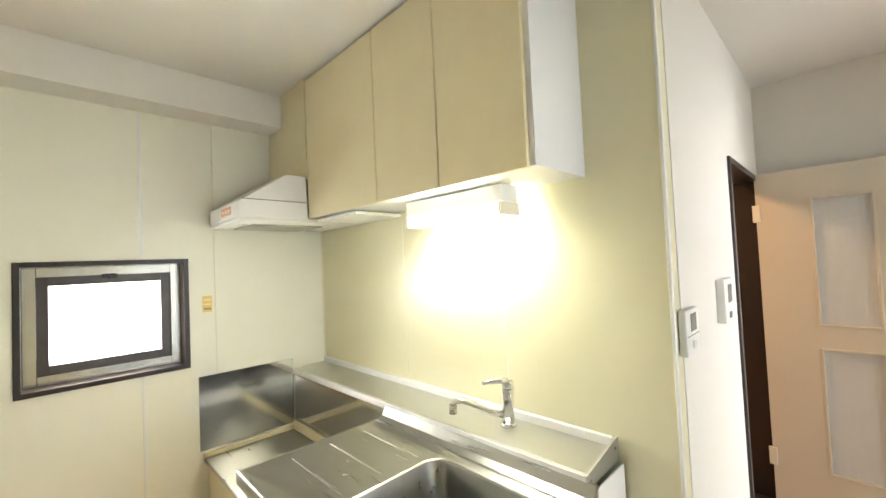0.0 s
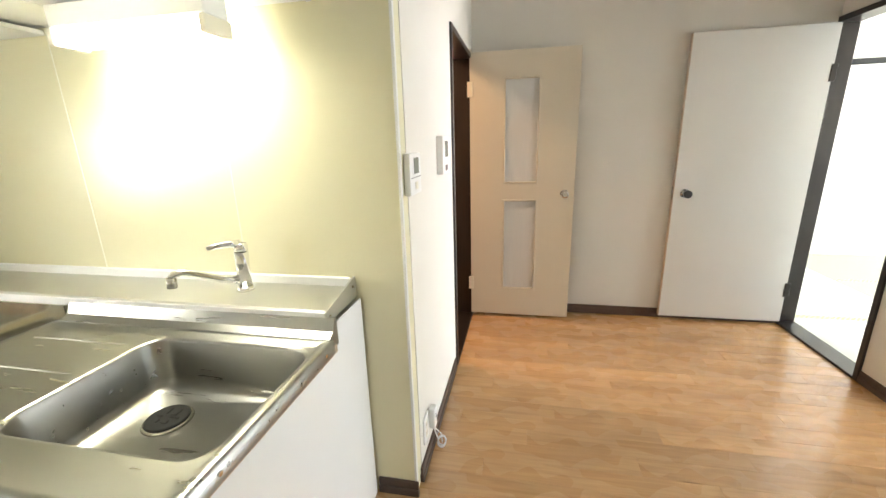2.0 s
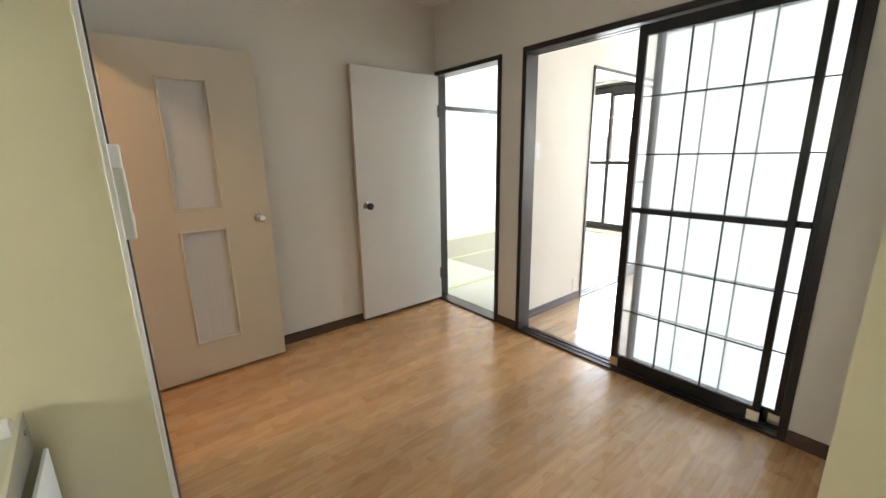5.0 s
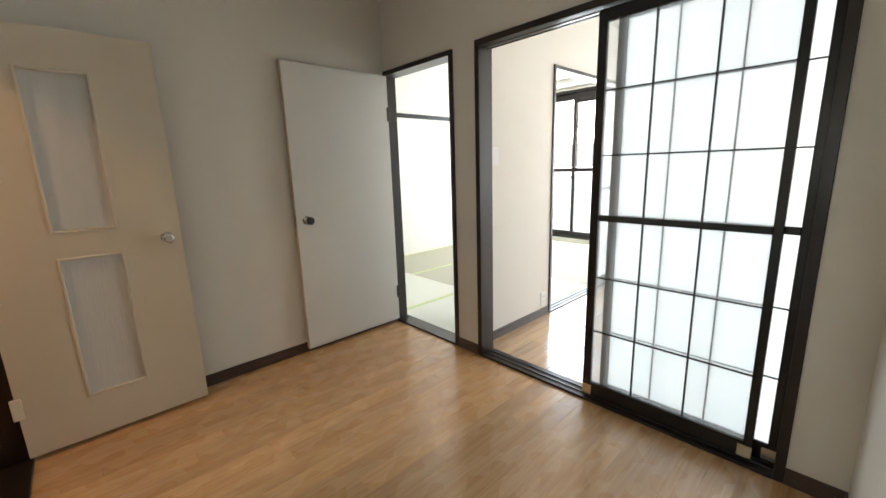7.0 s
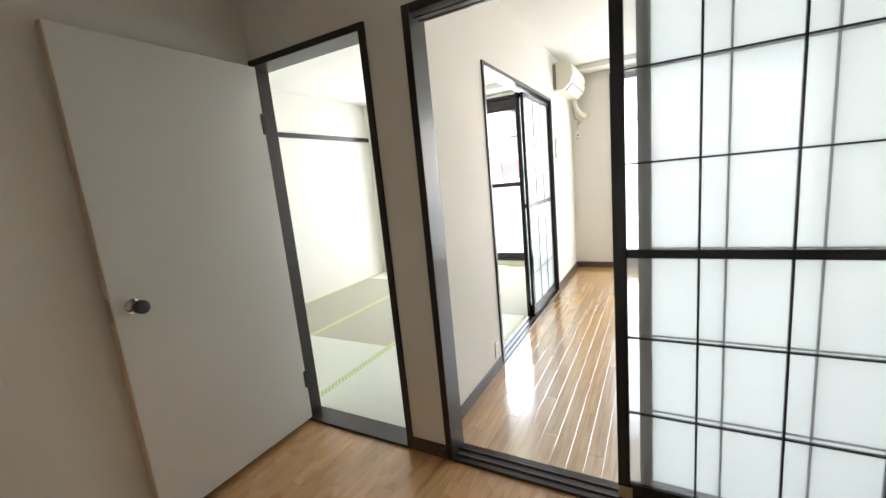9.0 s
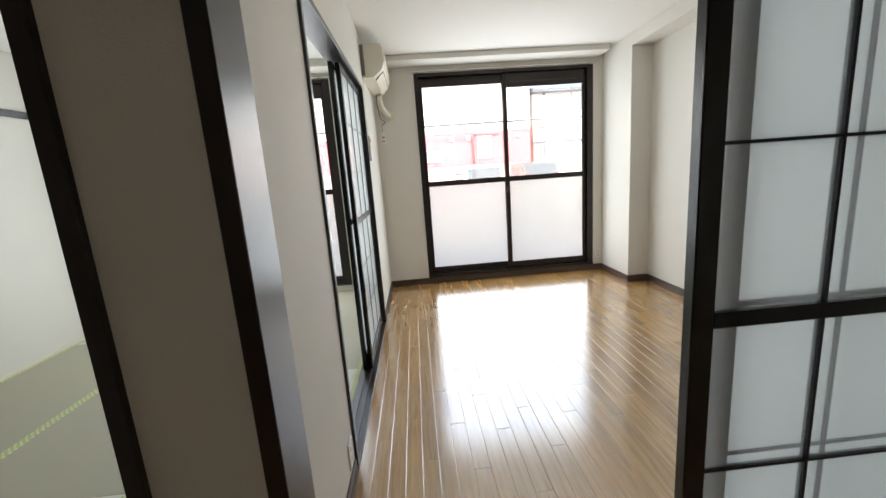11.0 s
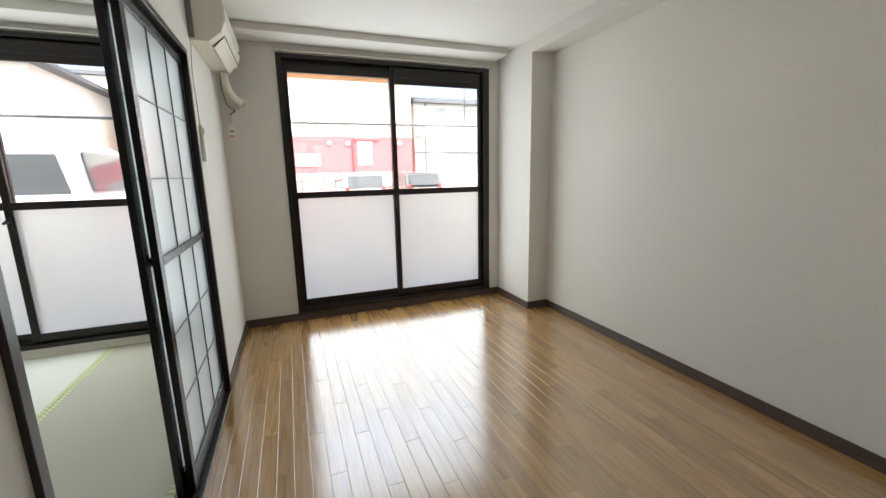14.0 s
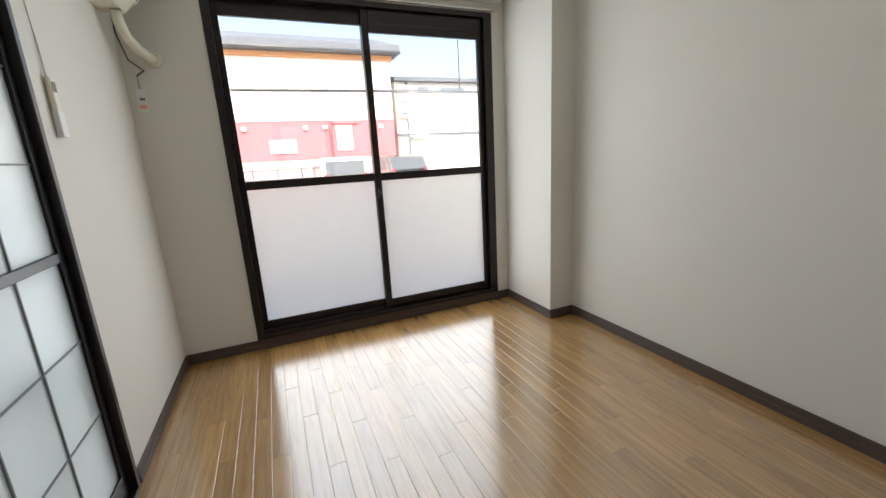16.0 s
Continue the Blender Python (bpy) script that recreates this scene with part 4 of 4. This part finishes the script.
lamp = thing("sink_lamp", (-2.87, -2.08, 1.66), "lit fluorescent strip lamp under the wall cabinets", "strip lamp")
part("housing", box(-3.150, -2.645, -2.125, -2.035, 1.668, 1.727, 0.003), "plastic", lamp)
part("end_cap", box(-2.661, -2.643, -2.132, -2.028, 1.622, 1.6678, 0.003), "plastic_old", lamp)
part("end_cap", box(-3.152, -3.134, -2.132, -2.028, 1.622, 1.6678, 0.003), "plastic_old", lamp)
part("cover", box(-3.1335, -2.6615, -2.128, -2.032, 1.626, 1.6675, 0.012, 3), "tube", lamp, "glowing white cover")

# ---- kitchen: small wall things ----
sticker = thing("warning_sticker", (XW, -2.6, 1.27), "small yellow and brown sticker on the kitchen wall", "sticker")
part("paper", box(XW + 0.0005, XW + 0.0012, -2.628, -2.582, 1.262, 1.348), "sticker_a", sticker)
for k in range(3):
    part("print_bar", box(XW + 0.0013, XW + 0.0018, -2.623, -2.587, 1.275 + 0.024 * k, 1.283 + 0.024 * k), "plastic_old" if k else "ink", sticker)

heater = thing("heater_remote", (XS, -1.82, 1.23), "white water heater control with a small grey display", "control panel")
part("case", box(XS, XS + 0.022, -1.890, -1.752, 1.163, 1.298, 0.004, 2), "plastic", heater)
part("display", box(XS + 0.0221, XS + 0.0232, -1.845, -1.785, 1.232, 1.284), "lcd", heater, "grey display")
part("button", box(XS + 0.0221, XS + 0.0245, -1.835, -1.805, 1.180, 1.205, 0.001), "plastic_old", heater)
part("lid_seam", box(XS + 0.0221, XS + 0.0226, -1.884, -1.758, 1.219, 1.2215), "ink", heater)
intercom = thing("intercom", (XS, -1.30, 1.27), "white door intercom with a dark grille", "intercom")
part("case", box(XS, XS + 0.03, -1.385, -1.215, 1.190, 1.357, 0.005, 2), "plastic", intercom)
part("screen", box(XS + 0.0301, XS + 0.0312, -1.335, -1.265, 1.265, 1.335), "lcd", intercom)
part("call_button", box(XS + 0.0301, XS + 0.033, -1.33, -1.29, 1.205, 1.230, 0.001), "ink", intercom)


def outlet(name, origin, axis, label, group="wall sockets"):
    """A wall socket plate at origin, facing along axis ('+x', '-x' or '-y')."""
    t = thing(name, origin, label, "socket", group)
    x, y, z = origin
    w, h, d = 0.036, 0.058, 0.007

    def plate(u0, u1, z0, z1, d0, d1, bev=0.0):
        if axis == "+x":
            return box(x + d0, x + d1, y + u0, y + u1, z + z0, z + z1, bev)
        if axis == "-x":
            return box(x - d1, x - d0, y + u0, y + u1, z + z0, z + z1, bev)
        return box(x + u0, x + u1, y - d1, y - d0, z + z0, z + z1, bev)

    part("plate", plate(-w, w, -h, h, 0, d, 0.002), "plastic", t)
    for zz in (-0.022, 0.022):
        s = part("insert", plate(-0.014, 0.014, zz - 0.016, zz + 0.016, d, d + 0.0015, 0.0005), "plastic_old", t)
        for u in (-0.006, 0.006):
            part("slot", plate(u - 0.0012, u + 0.0012, zz - 0.005, zz + 0.005, d + 0.0015, d + 0.0018), "ink", s)
    return t


outlet("wall_socket", (XS, -1.775, 0.185), "+x", "white wall socket beside the kitchen corner")
plug = thing("phone_adapter", (XS + 0.03, -1.72, 0.20), "white telephone adapter hanging with a coiled cable", "adapter")
part("case", box(XS + 0.009, XS + 0.035, -1.738, -1.695, 0.15, 0.245, 0.006, 2), "plastic", plug)
part("jack", box(XS + 0.0351, XS + 0.0365, -1.722, -1.712, 0.195, 0.215), "ink", plug)
part("cable", tube([(XS + 0.022, -1.715, 0.15), (XS + 0.024, -1.70, 0.11), (XS + 0.030, -1.685, 0.07), (XS + 0.036, -1.672, 0.02), (XS + 0.05, -1.66, 0.006)], 0.003, 6), "plastic", plug)
part("cable", tube([(XS + 0.015, -1.722, 0.15), (XS + 0.020, -1.69, 0.12), (XS + 0.040, -1.652, 0.06), (XS + 0.045, -1.65, 0.012)], 0.003, 6), "plastic", plug)
for k in range(4):
    a = 0.4 * k
    part("cable_coil", tube([(XS + 0.045 + 0.018 * math.cos(q), -1.665 + 0.012 * math.sin(q + a), 0.030 + 0.022 * math.sin(q)) for q in [math.tau * i / 14 for i in range(15)]], 0.0032, 6), "plastic", plug)

# ---- living room things ----
ac = thing("air_conditioner", (3.39, YT - 0.1, 2.11), "yellowed white wall air conditioner with an open louver", "air conditioner")
AX0, AX1 = 2.985, 3.795
part("body", prism([(YT - 0.001, 2.115), (YT - 0.001, 2.385), (YT - 0.150, 2.385), (YT - 0.178, 2.370), (YT - 0.190, 2.330), (YT - 0.190, 2.225), (YT - 0.172, 2.175), (YT - 0.10, 2.115)], "x", AX0, AX1, 0.004), "plastic_old", ac)
part("front_panel", prism([(YT - 0.1905, 2.230), (YT - 0.1905, 2.330), (YT - 0.196, 2.326), (YT - 0.196, 2.236)], "x", AX0 + 0.02, AX1 - 0.02), "plastic_old", ac)
part("louver_slot", prism([(YT - 0.1735, 2.174), (YT - 0.1785, 2.1835), (YT - 0.108, 2.1145), (YT - 0.112, 2.1105)], "x", AX0 + 0.09, AX1 - 0.03), "dark_plastic", ac)
part("louver", prism([(YT - 0.170, 2.166), (YT - 0.174, 2.174), (YT - 0.112, 2.108), (YT - 0.108, 2.112)], "x", AX0 + 0.10, AX1 - 0.04), "plastic_old", ac)
part("end_seam", box(AX0 + 0.085, AX0 + 0.088, YT - 0.1965, YT - 0.19, 2.235, 2.328), "ink", ac)
part("display", box(AX1 - 0.12, AX1 - 0.05, YT - 0.1975, YT - 0.196, 2.245, 2.262), "lcd", ac)
part("mounting_plate", box(AX0 - 0.01, AX0 - 0.0005, YT - 0.03, YT - 0.001, 2.13, 2.37), "ink", ac)
pipe = thing("air_conditioner_pipe", (3.80, -1.0, 2.0), "cream wrapped refrigerant pipe going into the wall", "pipe")
part("pipe", tube([(3.72, -1.015, 2.114), (3.74, -1.015, 2.06), (3.785, -1.025, 2.00), (3.845, -1.055, 1.955), (3.895, -1.085, 1.93), (XL - 0.001, -1.10, 1.925)], 0.026, 14), "plastic_old", pipe)
part("wall_cap", tube([(XL - 0.012, -1.10, 1.925), (XL - 0.001, -1.10, 1.925)], [0.040, 0.045], 20), "plastic_old", pipe)
part("cord", tube([(3.76, -0.985, 2.114), (3.78, -0.98, 2.02), (3.855, -0.995, 1.90), (XL - 0.004, -1.04, 1.865), (XL - 0.006, -1.0, 1.835)], 0.004, 6), "dark_plastic", pipe, "black power cord")
tag = thing("paper_tag", (XL - 0.004, -1.0, 1.7), "white paper tag with red print hanging on the wall", "tag")
part("string", tube([(XL - 0.004, -1.0, 1.835), (XL - 0.003, -1.0, 1.765)], 0.0015, 5), "dark_plastic", tag)
part("card", box(XL - 0.004, XL - 0.002, -1.025, -0.978, 1.635, 1.765, 0.0008), "plastic", tag)
part("print_bar", box(XL - 0.0048, XL - 0.0041, -1.020, -0.983, 1.655, 1.675), "sticker_b", tag)
part("print_bar", box(XL - 0.0048, XL - 0.0041, -1.018, -0.99, 1.70, 1.715), "ink", tag)

remote = thing("wall_remote", (2.94, YT, 1.53), "pale grey remote control hung in a wall holder", "remote control")
part("holder", box(2.915, 2.965, YT - 0.022, YT - 0.001, 1.425, 1.52, 0.003), "plastic", remote)
part("case", box(2.919, 2.961, YT - 0.020, YT - 0.003, 1.44, 1.635, 0.004), "plastic_old", remote)
part("display", box(2.925, 2.955, YT - 0.0212, YT - 0.0201, 1.585, 1.62), "lcd", remote)
part("cord", tube([(2.94, YT - 0.006, 1.635), (2.935, YT - 0.005, 1.75), (2.925, YT - 0.004, 1.90), (2.96, YT - 0.004, 2.0), (2.99, YT - 0.006, 2.12)], 0.003, 6), "plastic_old", remote)

outlet("wall_socket", (XL, -3.44, 0.20), "-x", "white wall socket beside the window")
outlet("wall_socket", (0.905, YT, 0.15), "-y", "white wall socket low beside the doorway")
sw = thing("light_switch", (0.27, YT, 1.33), "white light switch plate on the papered wall", "light switch")
part("plate", box(0.235, 0.305, YT - 0.008, YT, 1.27, 1.39, 0.002), "plastic", sw)
for z in (1.295, 1.335):
    part("rocker", box(0.252, 0.288, YT - 0.0105, YT - 0.008, z, z + 0.030, 0.001), "plastic", sw)

# ---- mat room ----
def tatami_mat(x0, x1, y0, y1, straw="tatami", along_x=False):
    """One mat; its cloth borders run along the long sides, or along x."""
    t = thing("tatami_mat", ((x0 + x1) / 2, (y0 + y1) / 2, -0.004), "pale straw floor mat with green cloth borders", "tatami mat", "floor mats")
    g, hw = 0.0012, 0.028
    cx, cy, cz = (x0 + x1) / 2, (y0 + y1) / 2, 0.0
    if along_x or x1 - x0 > y1 - y0:
        m = part("straw_cover", box(x0 - cx + g, x1 - cx - g, y0 - cy + hw, y1 - cy - hw, -0.011, 0.003, 0.001), straw, t)
        edges = [(x0 + g, x1 - g, y0 + g, y0 + hw), (x0 + g, x1 - g, y1 - hw, y1 - g)]
        m.matrix_basis = Matrix.Translation((cx, cy, cz))
    else:
        m = part("straw_cover", box(y0 - cy + g, y1 - cy - g, x0 - cx + hw, x1 - cx - hw, -0.011, 0.003, 0.001), straw, t)
        edges = [(x0 + g, x0 + hw, y0 + g, y1 - g), (x1 - hw, x1 - g, y0 + g, y1 - g)]
        m.matrix_basis = pose(cx, cy, cz, 0, 0, 90)
    for e in edges:
        part("cloth_border", box(*e, -0.011, 0.0042, 0.001), "heri", t, "green cloth border")
    return t


MX0, MX1, MY0, MY1 = 0.112, XL - 0.002, YT + 0.102, YN - 0.002
MA, MB = MY0 + 0.880, MY0 + 1.782
tatami_mat(MX0, 1.0, MA, MY1, along_x=True)
# Mats laid along x mostly take the duller colour, for weave that catches no sheen.
tatami_mat(1.0, 2.94, MA, MB, "tatami_no_sheen")
tatami_mat(1.0, 2.94, MB, MY1, "tatami_no_sheen")
tatami_mat(2.94, MX1, MA, MY1, along_x=True)
tatami_mat(MX0, 1.96, MY0, MA)
tatami_mat(1.96, MX1, MY0, MA, "tatami_no_sheen")
solid("wall_rail", box(0.112, 3.35, YN - 0.022, YN, 1.955, 2.01, 0.003), "black", "dark wooden picture rail across the mat room wall", "wall rail", "structure")
solid("wall_rail", box(0.10, 0.122, -0.07, YN - 0.022, 1.955, 2.01, 0.003), "black", "dark wooden rail on the mat room wall", "wall rail", "structure")
for args in ((0.112, 3.35, YN - 0.006, YN), (3.344, 3.35, 1.56, YN), (XL - 0.006, XL, -0.84, 1.55)):
    solid("trim", box(*args, 0.0, 0.03, 0.001), "plastic_old", "pale thin trim at the edge of the floor mats", "trim", "structure")

# ---- outside ----
G = -0.02
# Unseen ground acts as a reflector that brightens the frosted panes.
solid("ground", box(4.10, 2500, -2500, 2500, G - 0.2, G), "pale_ground", "unseen parking lot ground, paled to bounce light", "ground", "structure")
solid("ground_behind", box(-2500, 4.10, -2500, 2500, G - 0.25, G - 0.05), "pale_ground", "grey ground under the building", "ground", "structure")
# The slab's pale top adds to the bounce light on the lower panes.
solid("balcony_slab", box(XL + 0.15, 4.75, YR - 0.3, YN + 0.3, G - 0.1, 0.03), "render_white", "pale concrete balcony slab outside the windows", "balcony", "structure")
pole = thing("laundry_pole", (4.45, -1.0, 1.86), "thin grey laundry pole hung outside the window", "laundry pole")
part("pole", tube([(4.45, -4.6, 1.85), (4.45, 2.6, 1.85)], 0.013, 10), "nickel", pole)
for y in (-3.33, 2.1):
    part("hanger", tube([(4.45, y, 1.835), (4.45, y, 2.36), (4.40, y, 2.40), (XL + 0.14, y, 2.40)], 0.006, 8), "nickel", pole)


def house_window(parent, x, y0, y1, z0, z1, bars=False):
    w = part("window", ring(bmesh.new(), x - 0.06, x, y0, y1, z0, z1, 0.06), "car_white", parent, "white house window frame")
    part("pane", box(x - 0.03, x - 0.02, y0 + 0.06, y1 - 0.06, z0 + 0.06, z1 - 0.06), "pane_grey", w)
    if bars:
        n = max(2, int((y1 - y0) / 0.16))
        for k in range(1, n):
            y = y0 + (y1 - y0) * k / n
            part("grille_bar", box(x - 0.075, x - 0.062, y - 0.01, y + 0.01, z0, z1), "car_white", w)
    return w


pinkh = thing("pink_house", (23, -2.5, G), "two-storey house, pink siding below and white above", "house")
part("lower_wall", box(20, 27, -7.4, 4.5, 1.52, 3.20), "pink", pinkh, "pink red siding")
part("foundation_wall", box(20.02, 27, -7.4, 4.5, G, 1.52), "pink_pale", pinkh, "pale pink lower wall")
part("upper_wall", box(20, 27, -7.4, 4.5, 3.20, 5.72), "render_white", pinkh, "white upper wall")
part("band", box(19.96, 20, -7.4, 4.5, 3.17, 3.24), "car_white", pinkh, "white band between the storeys")
part("eave", box(19.85, 27.1, -7.5, 4.6, 5.72, 5.92), "orange", pinkh, "orange eave board")
part("roof", prism([(19.5, 5.94), (19.5, 6.30), (23.5, 7.6), (27.5, 6.30), (27.5, 5.94)], "y", -7.8, 5.0), "roof", pinkh, "grey blue roof edge")
part("gutter", tube([(19.45, -7.8, 5.98), (19.45, 5.0, 5.98)], 0.07, 8), "car_grey", pinkh)
part("downpipe", tube([(19.93, -4.42, G), (19.93, -4.42, 3.05), (19.93, -4.62, 3.12)], 0.05, 8), "pink", pinkh)
part("porch_frame", box(19.9, 20.0, -5.7, -4.55, 3.02, 3.16), "pink", pinkh)
house_window(pinkh, 20, -2.90, -1.80, 1.82, 2.38, True)
house_window(pinkh, 20, -5.36, -4.66, 1.85, 2.95, True)
house_window(pinkh, 20, -1.6, -0.7, 4.3, 5.2)
house_window(pinkh, 20, -4.6, -3.7, 4.1, 5.1)
for y in (-0.9, -3.35, -4.2, -6.75):
    part("vent_hood", box(19.88, 20, y - 0.10, y + 0.10, 2.78, 2.95, 0.03), "render_white", pinkh, "white vent hood")

greyh = thing("grey_house", (26, -13, G), "white two-storey house with a dark flat roof edge", "house")
part("wall", box(20.6, 31, -18, -7.75, G, 4.95), "render_white", greyh)
part("roof", prism([(20.2, 4.95), (20.2, 5.10), (26.5, 6.4), (31.4, 5.10), (31.4, 4.95)], "y", -18.4, -7.65), "roof", greyh, "grey roof")
part("storey_band", box(20.52, 20.6, -18, -7.75, 2.42, 2.54), "roof", greyh, "dark band between the storeys")
part("corner_pipe", tube([(20.55, -8.35, G), (20.55, -8.35, 4.95)], 0.05, 8), "pane_grey", greyh)
house_window(greyh, 20.6, -9.55, -8.85, 4.35, 4.80)
house_window(greyh, 20.6, -11.6, -10.1, 3.95, 4.80)
part("entrance", box(20.55, 20.6, -8.30, -7.80, 1.50, 2.40), "pane_grey", greyh, "dark recessed entrance")
part("canopy", box(20.1, 20.6, -9.3, -8.4, 2.30, 2.40, 0.01), "render_white", greyh)
bay = part("bay_window", box(20.2, 20.6, -8.28, -7.80, 3.25, 4.75, 0.02), "render_white", greyh)
part("bay_pane", box(20.17, 20.2, -8.22, -7.86, 3.45, 4.55), "pane_grey", bay)
for z in (3.98, 3.45, 4.55):
    part("bay_rail", box(20.15, 20.17, -8.24, -7.84, z - 0.02, z + 0.02), "car_grey", bay)

creamh = thing("cream_house", (20, 9, G), "cream rendered house with dark shuttered windows", "house")
part("wall", box(16, 24, 5.4, 13.5, G, 4.9), "render_white", creamh)
part("roof", prism([(5.0, 4.8), (5.0, 4.95), (9.4, 6.9), (13.9, 4.95), (13.9, 4.8)], "x", 15.6, 24.4), "roof", creamh, "grey tiled roof")
for y in (6.5, 7.3):
    house_window(creamh, 16, y, y + 0.62, 3.3, 4.4)
house_window(creamh, 16, 10.0, 11.5, 3.1, 4.4)
farh = thing("white_apartment_house", (30, 3, G), "plain white house far behind the parking lot", "house")
part("wall", box(29, 36, 5.5, 11, G, 7.2), "render_white", farh)
part("roof", box(28.8, 36.2, 5.3, 11.2, 7.2, 7.4), "roof", farh)
house_window(farh, 29, 6.5, 7.6, 4.6, 5.8)


def vehicle(name, cx, cy, length, width, height, paint, label, boxy=False, turn=0.0):
    """A car built along its own x axis and set down on the parking lot."""
    t = thing(name, (0, 0, 0), label, "car")
    L, H = length / 2, height
    nose = 0.12 if boxy else 0.30
    prof = [(-L, 0.28), (-L, 0.80), (-L + 0.08, H * 0.60), (-L + (0.15 if boxy else 0.45), H * 0.95), (-L + (0.30 if boxy else 0.9), H), (L - (0.55 if boxy else 1.6), H), (L - nose - (0.25 if boxy else 0.9), H * 0.62), (L - 0.08, H * 0.55), (L, 0.65), (L, 0.28)]
    part("body", prism([(a, b) for a, b in prof], "y", -width / 2, width / 2, 0.04), paint, t)
    for s in (-1, 1):
        y = s * (width / 2 + 0.004)
        part("side_window", prism([(-L + (0.25 if boxy else 0.75), H * 0.62), (-L + (0.35 if boxy else 0.95), H * 0.90), (L - (0.75 if boxy else 1.7), H * 0.90), (L - (0.55 if boxy else 1.25), H * 0.62)], "y", y - 0.006, y + 0.006), "car_glass", t)
        for k in (-1, 1):
            w = part("wheel", tube([(k * L * 0.62, s * (width / 2 - 0.19), 0.30), (k * L * 0.62, s * (width / 2 + 0.01), 0.30)], 0.30, 20), "tyre", t)
            part("rim", tube([(k * L * 0.62, s * (width / 2 + 0.011), 0.30), (k * L * 0.62, s * (width / 2 + 0.02), 0.30)], 0.18, 16), "nickel", w)
        part("tail_light", box(-L - 0.015, -L + 0.03, s * (width / 2 - 0.18), s * (width / 2 - 0.04), 0.62, 0.98, 0.01), "car_red", t)
    part("rear_window", prism([(-L + 0.055, H * 0.63), (-L + (0.13 if boxy else 0.40), H * 0.91), (-L + (0.10 if boxy else 0.36), H * 0.92), (-L + 0.02, H * 0.63)], "y", -width / 2 + 0.14, width / 2 - 0.14), "car_glass", t)
    part("bumper", box(-L - 0.05, -L + 0.02, -width / 2 + 0.05, width / 2 - 0.05, 0.30, 0.50, 0.03), paint, t)
    t.matrix_basis = pose(cx, cy, G, 0, 0, turn)
    return t


vehicle("van", 8.0, 3.35, 4.4, 1.7, 1.92, "car_white", "white boxy van parked outside the windows", True, 90)
vehicle("small_car", 15.5, -3.85, 3.4, 1.47, 1.48, "car_white", "white small car with red tail lights", True)
vehicle("hatchback", 17.6, -6.6, 3.9, 1.5, 1.48, "car_grey", "dark grey hatchback in the parking lot")
fence = thing("fence", (18.6, -2.2, G), "low pale metal fence along the parking lot", "fence")
for z in (0.75, 1.12):
    part("rail", box(18.58, 18.62, -4.7, 4.5, z, z + 0.05), "nickel", fence)
for k in range(11):
    part("post", box(18.57, 18.63, -4.7 + 0.92 * k - 0.03, -4.7 + 0.92 * k + 0.03, G, 1.2), "nickel", fence)

# ---- floor boards ----


def plank_mesh(length, width, gap, bev, material):
    bm = bmesh.new()
    x, y = length / 2 - gap, width / 2 - gap
    lo = [bm.verts.new((sx * x, sy * y, -0.010)) for sx, sy in ((-1, -1), (1, -1), (1, 1), (-1, 1))]
    md = [bm.verts.new((sx * x, sy * y, -bev * 0.35)) for sx, sy in ((-1, -1), (1, -1), (1, 1), (-1, 1))]
    hi = [bm.verts.new((sx * (x - bev), sy * (y - bev), 0)) for sx, sy in ((-1, -1), (1, -1), (1, 1), (-1, 1))]
    for a, b in ((lo, md), (md, hi)):
        for k in range(4):
            bm.faces.new((a[k], a[(k + 1) % 4], b[(k + 1) % 4], b[k]))
    bm.faces.new(hi)
    return mesh_of("plank", bm, material)


def lay(name, label, x0, x1, y0, y1, width, length, steps, gap, bev, material, near):
    """Boards along x in staggered rows; those with near(x, y) are pieces of their own, the rest one mesh."""
    t = thing(name, ((x0 + x1) / 2, (y0 + y1) / 2, -0.01), label, "floor", kind="structure")
    cache = {}
    rows = int(round((y1 - y0) / width))
    width = (y1 - y0) / rows
    rest = bmesh.new()
    for r in range(rows):
        yc = y0 + (r + 0.5) * width
        x = x0 - length + length * steps[r % len(steps)]
        while x < x1 - 1e-4:
            a, b = max(x, x0), min(x + length, x1)
            x += length
            if b - a < 0.02:
                continue
            n = round(b - a, 4)
            if n not in cache:
                cache[n] = plank_mesh(n, width, gap, bev, material)
            if near((a + b) / 2, yc):
                ob = new("plank", cache[n])
                ob.parent = t
                ob.matrix_parent_inverse = t.matrix_basis.inverted()
                ob.matrix_basis = Matrix.Translation(((a + b) / 2, yc, 0))
            else:
                before = len(rest.verts)
                rest.from_mesh(cache[n])
                rest.verts.ensure_lookup_table()
                for v in rest.verts[before:]:
                    v.co += Vector(((a + b) / 2, yc, 0))
    if len(rest.verts):
        tagged(part("far_planks", rest, material, t), kind="stuff")
    else:
        rest.free()
    return t


lay("floor_living", "varnished brown oak board floor of the living room", 0.10, XL, YR, YT, 0.075, 0.90, (0.0, 0.36, 0.72, 0.18, 0.54, 0.9, 0.27, 0.63), 0.0003, 0.0016, "planks", lambda x, y: True)
lay("floor_kitchen", "wood-patterned brown floor of the kitchen", XW, 0.0, YR, YB, 0.10, 0.92, (0.0, 0.5, 0.2, 0.7, 0.35, 0.85), 0.0002, 0.0006, "vinyl", lambda x, y: x > -2.4)
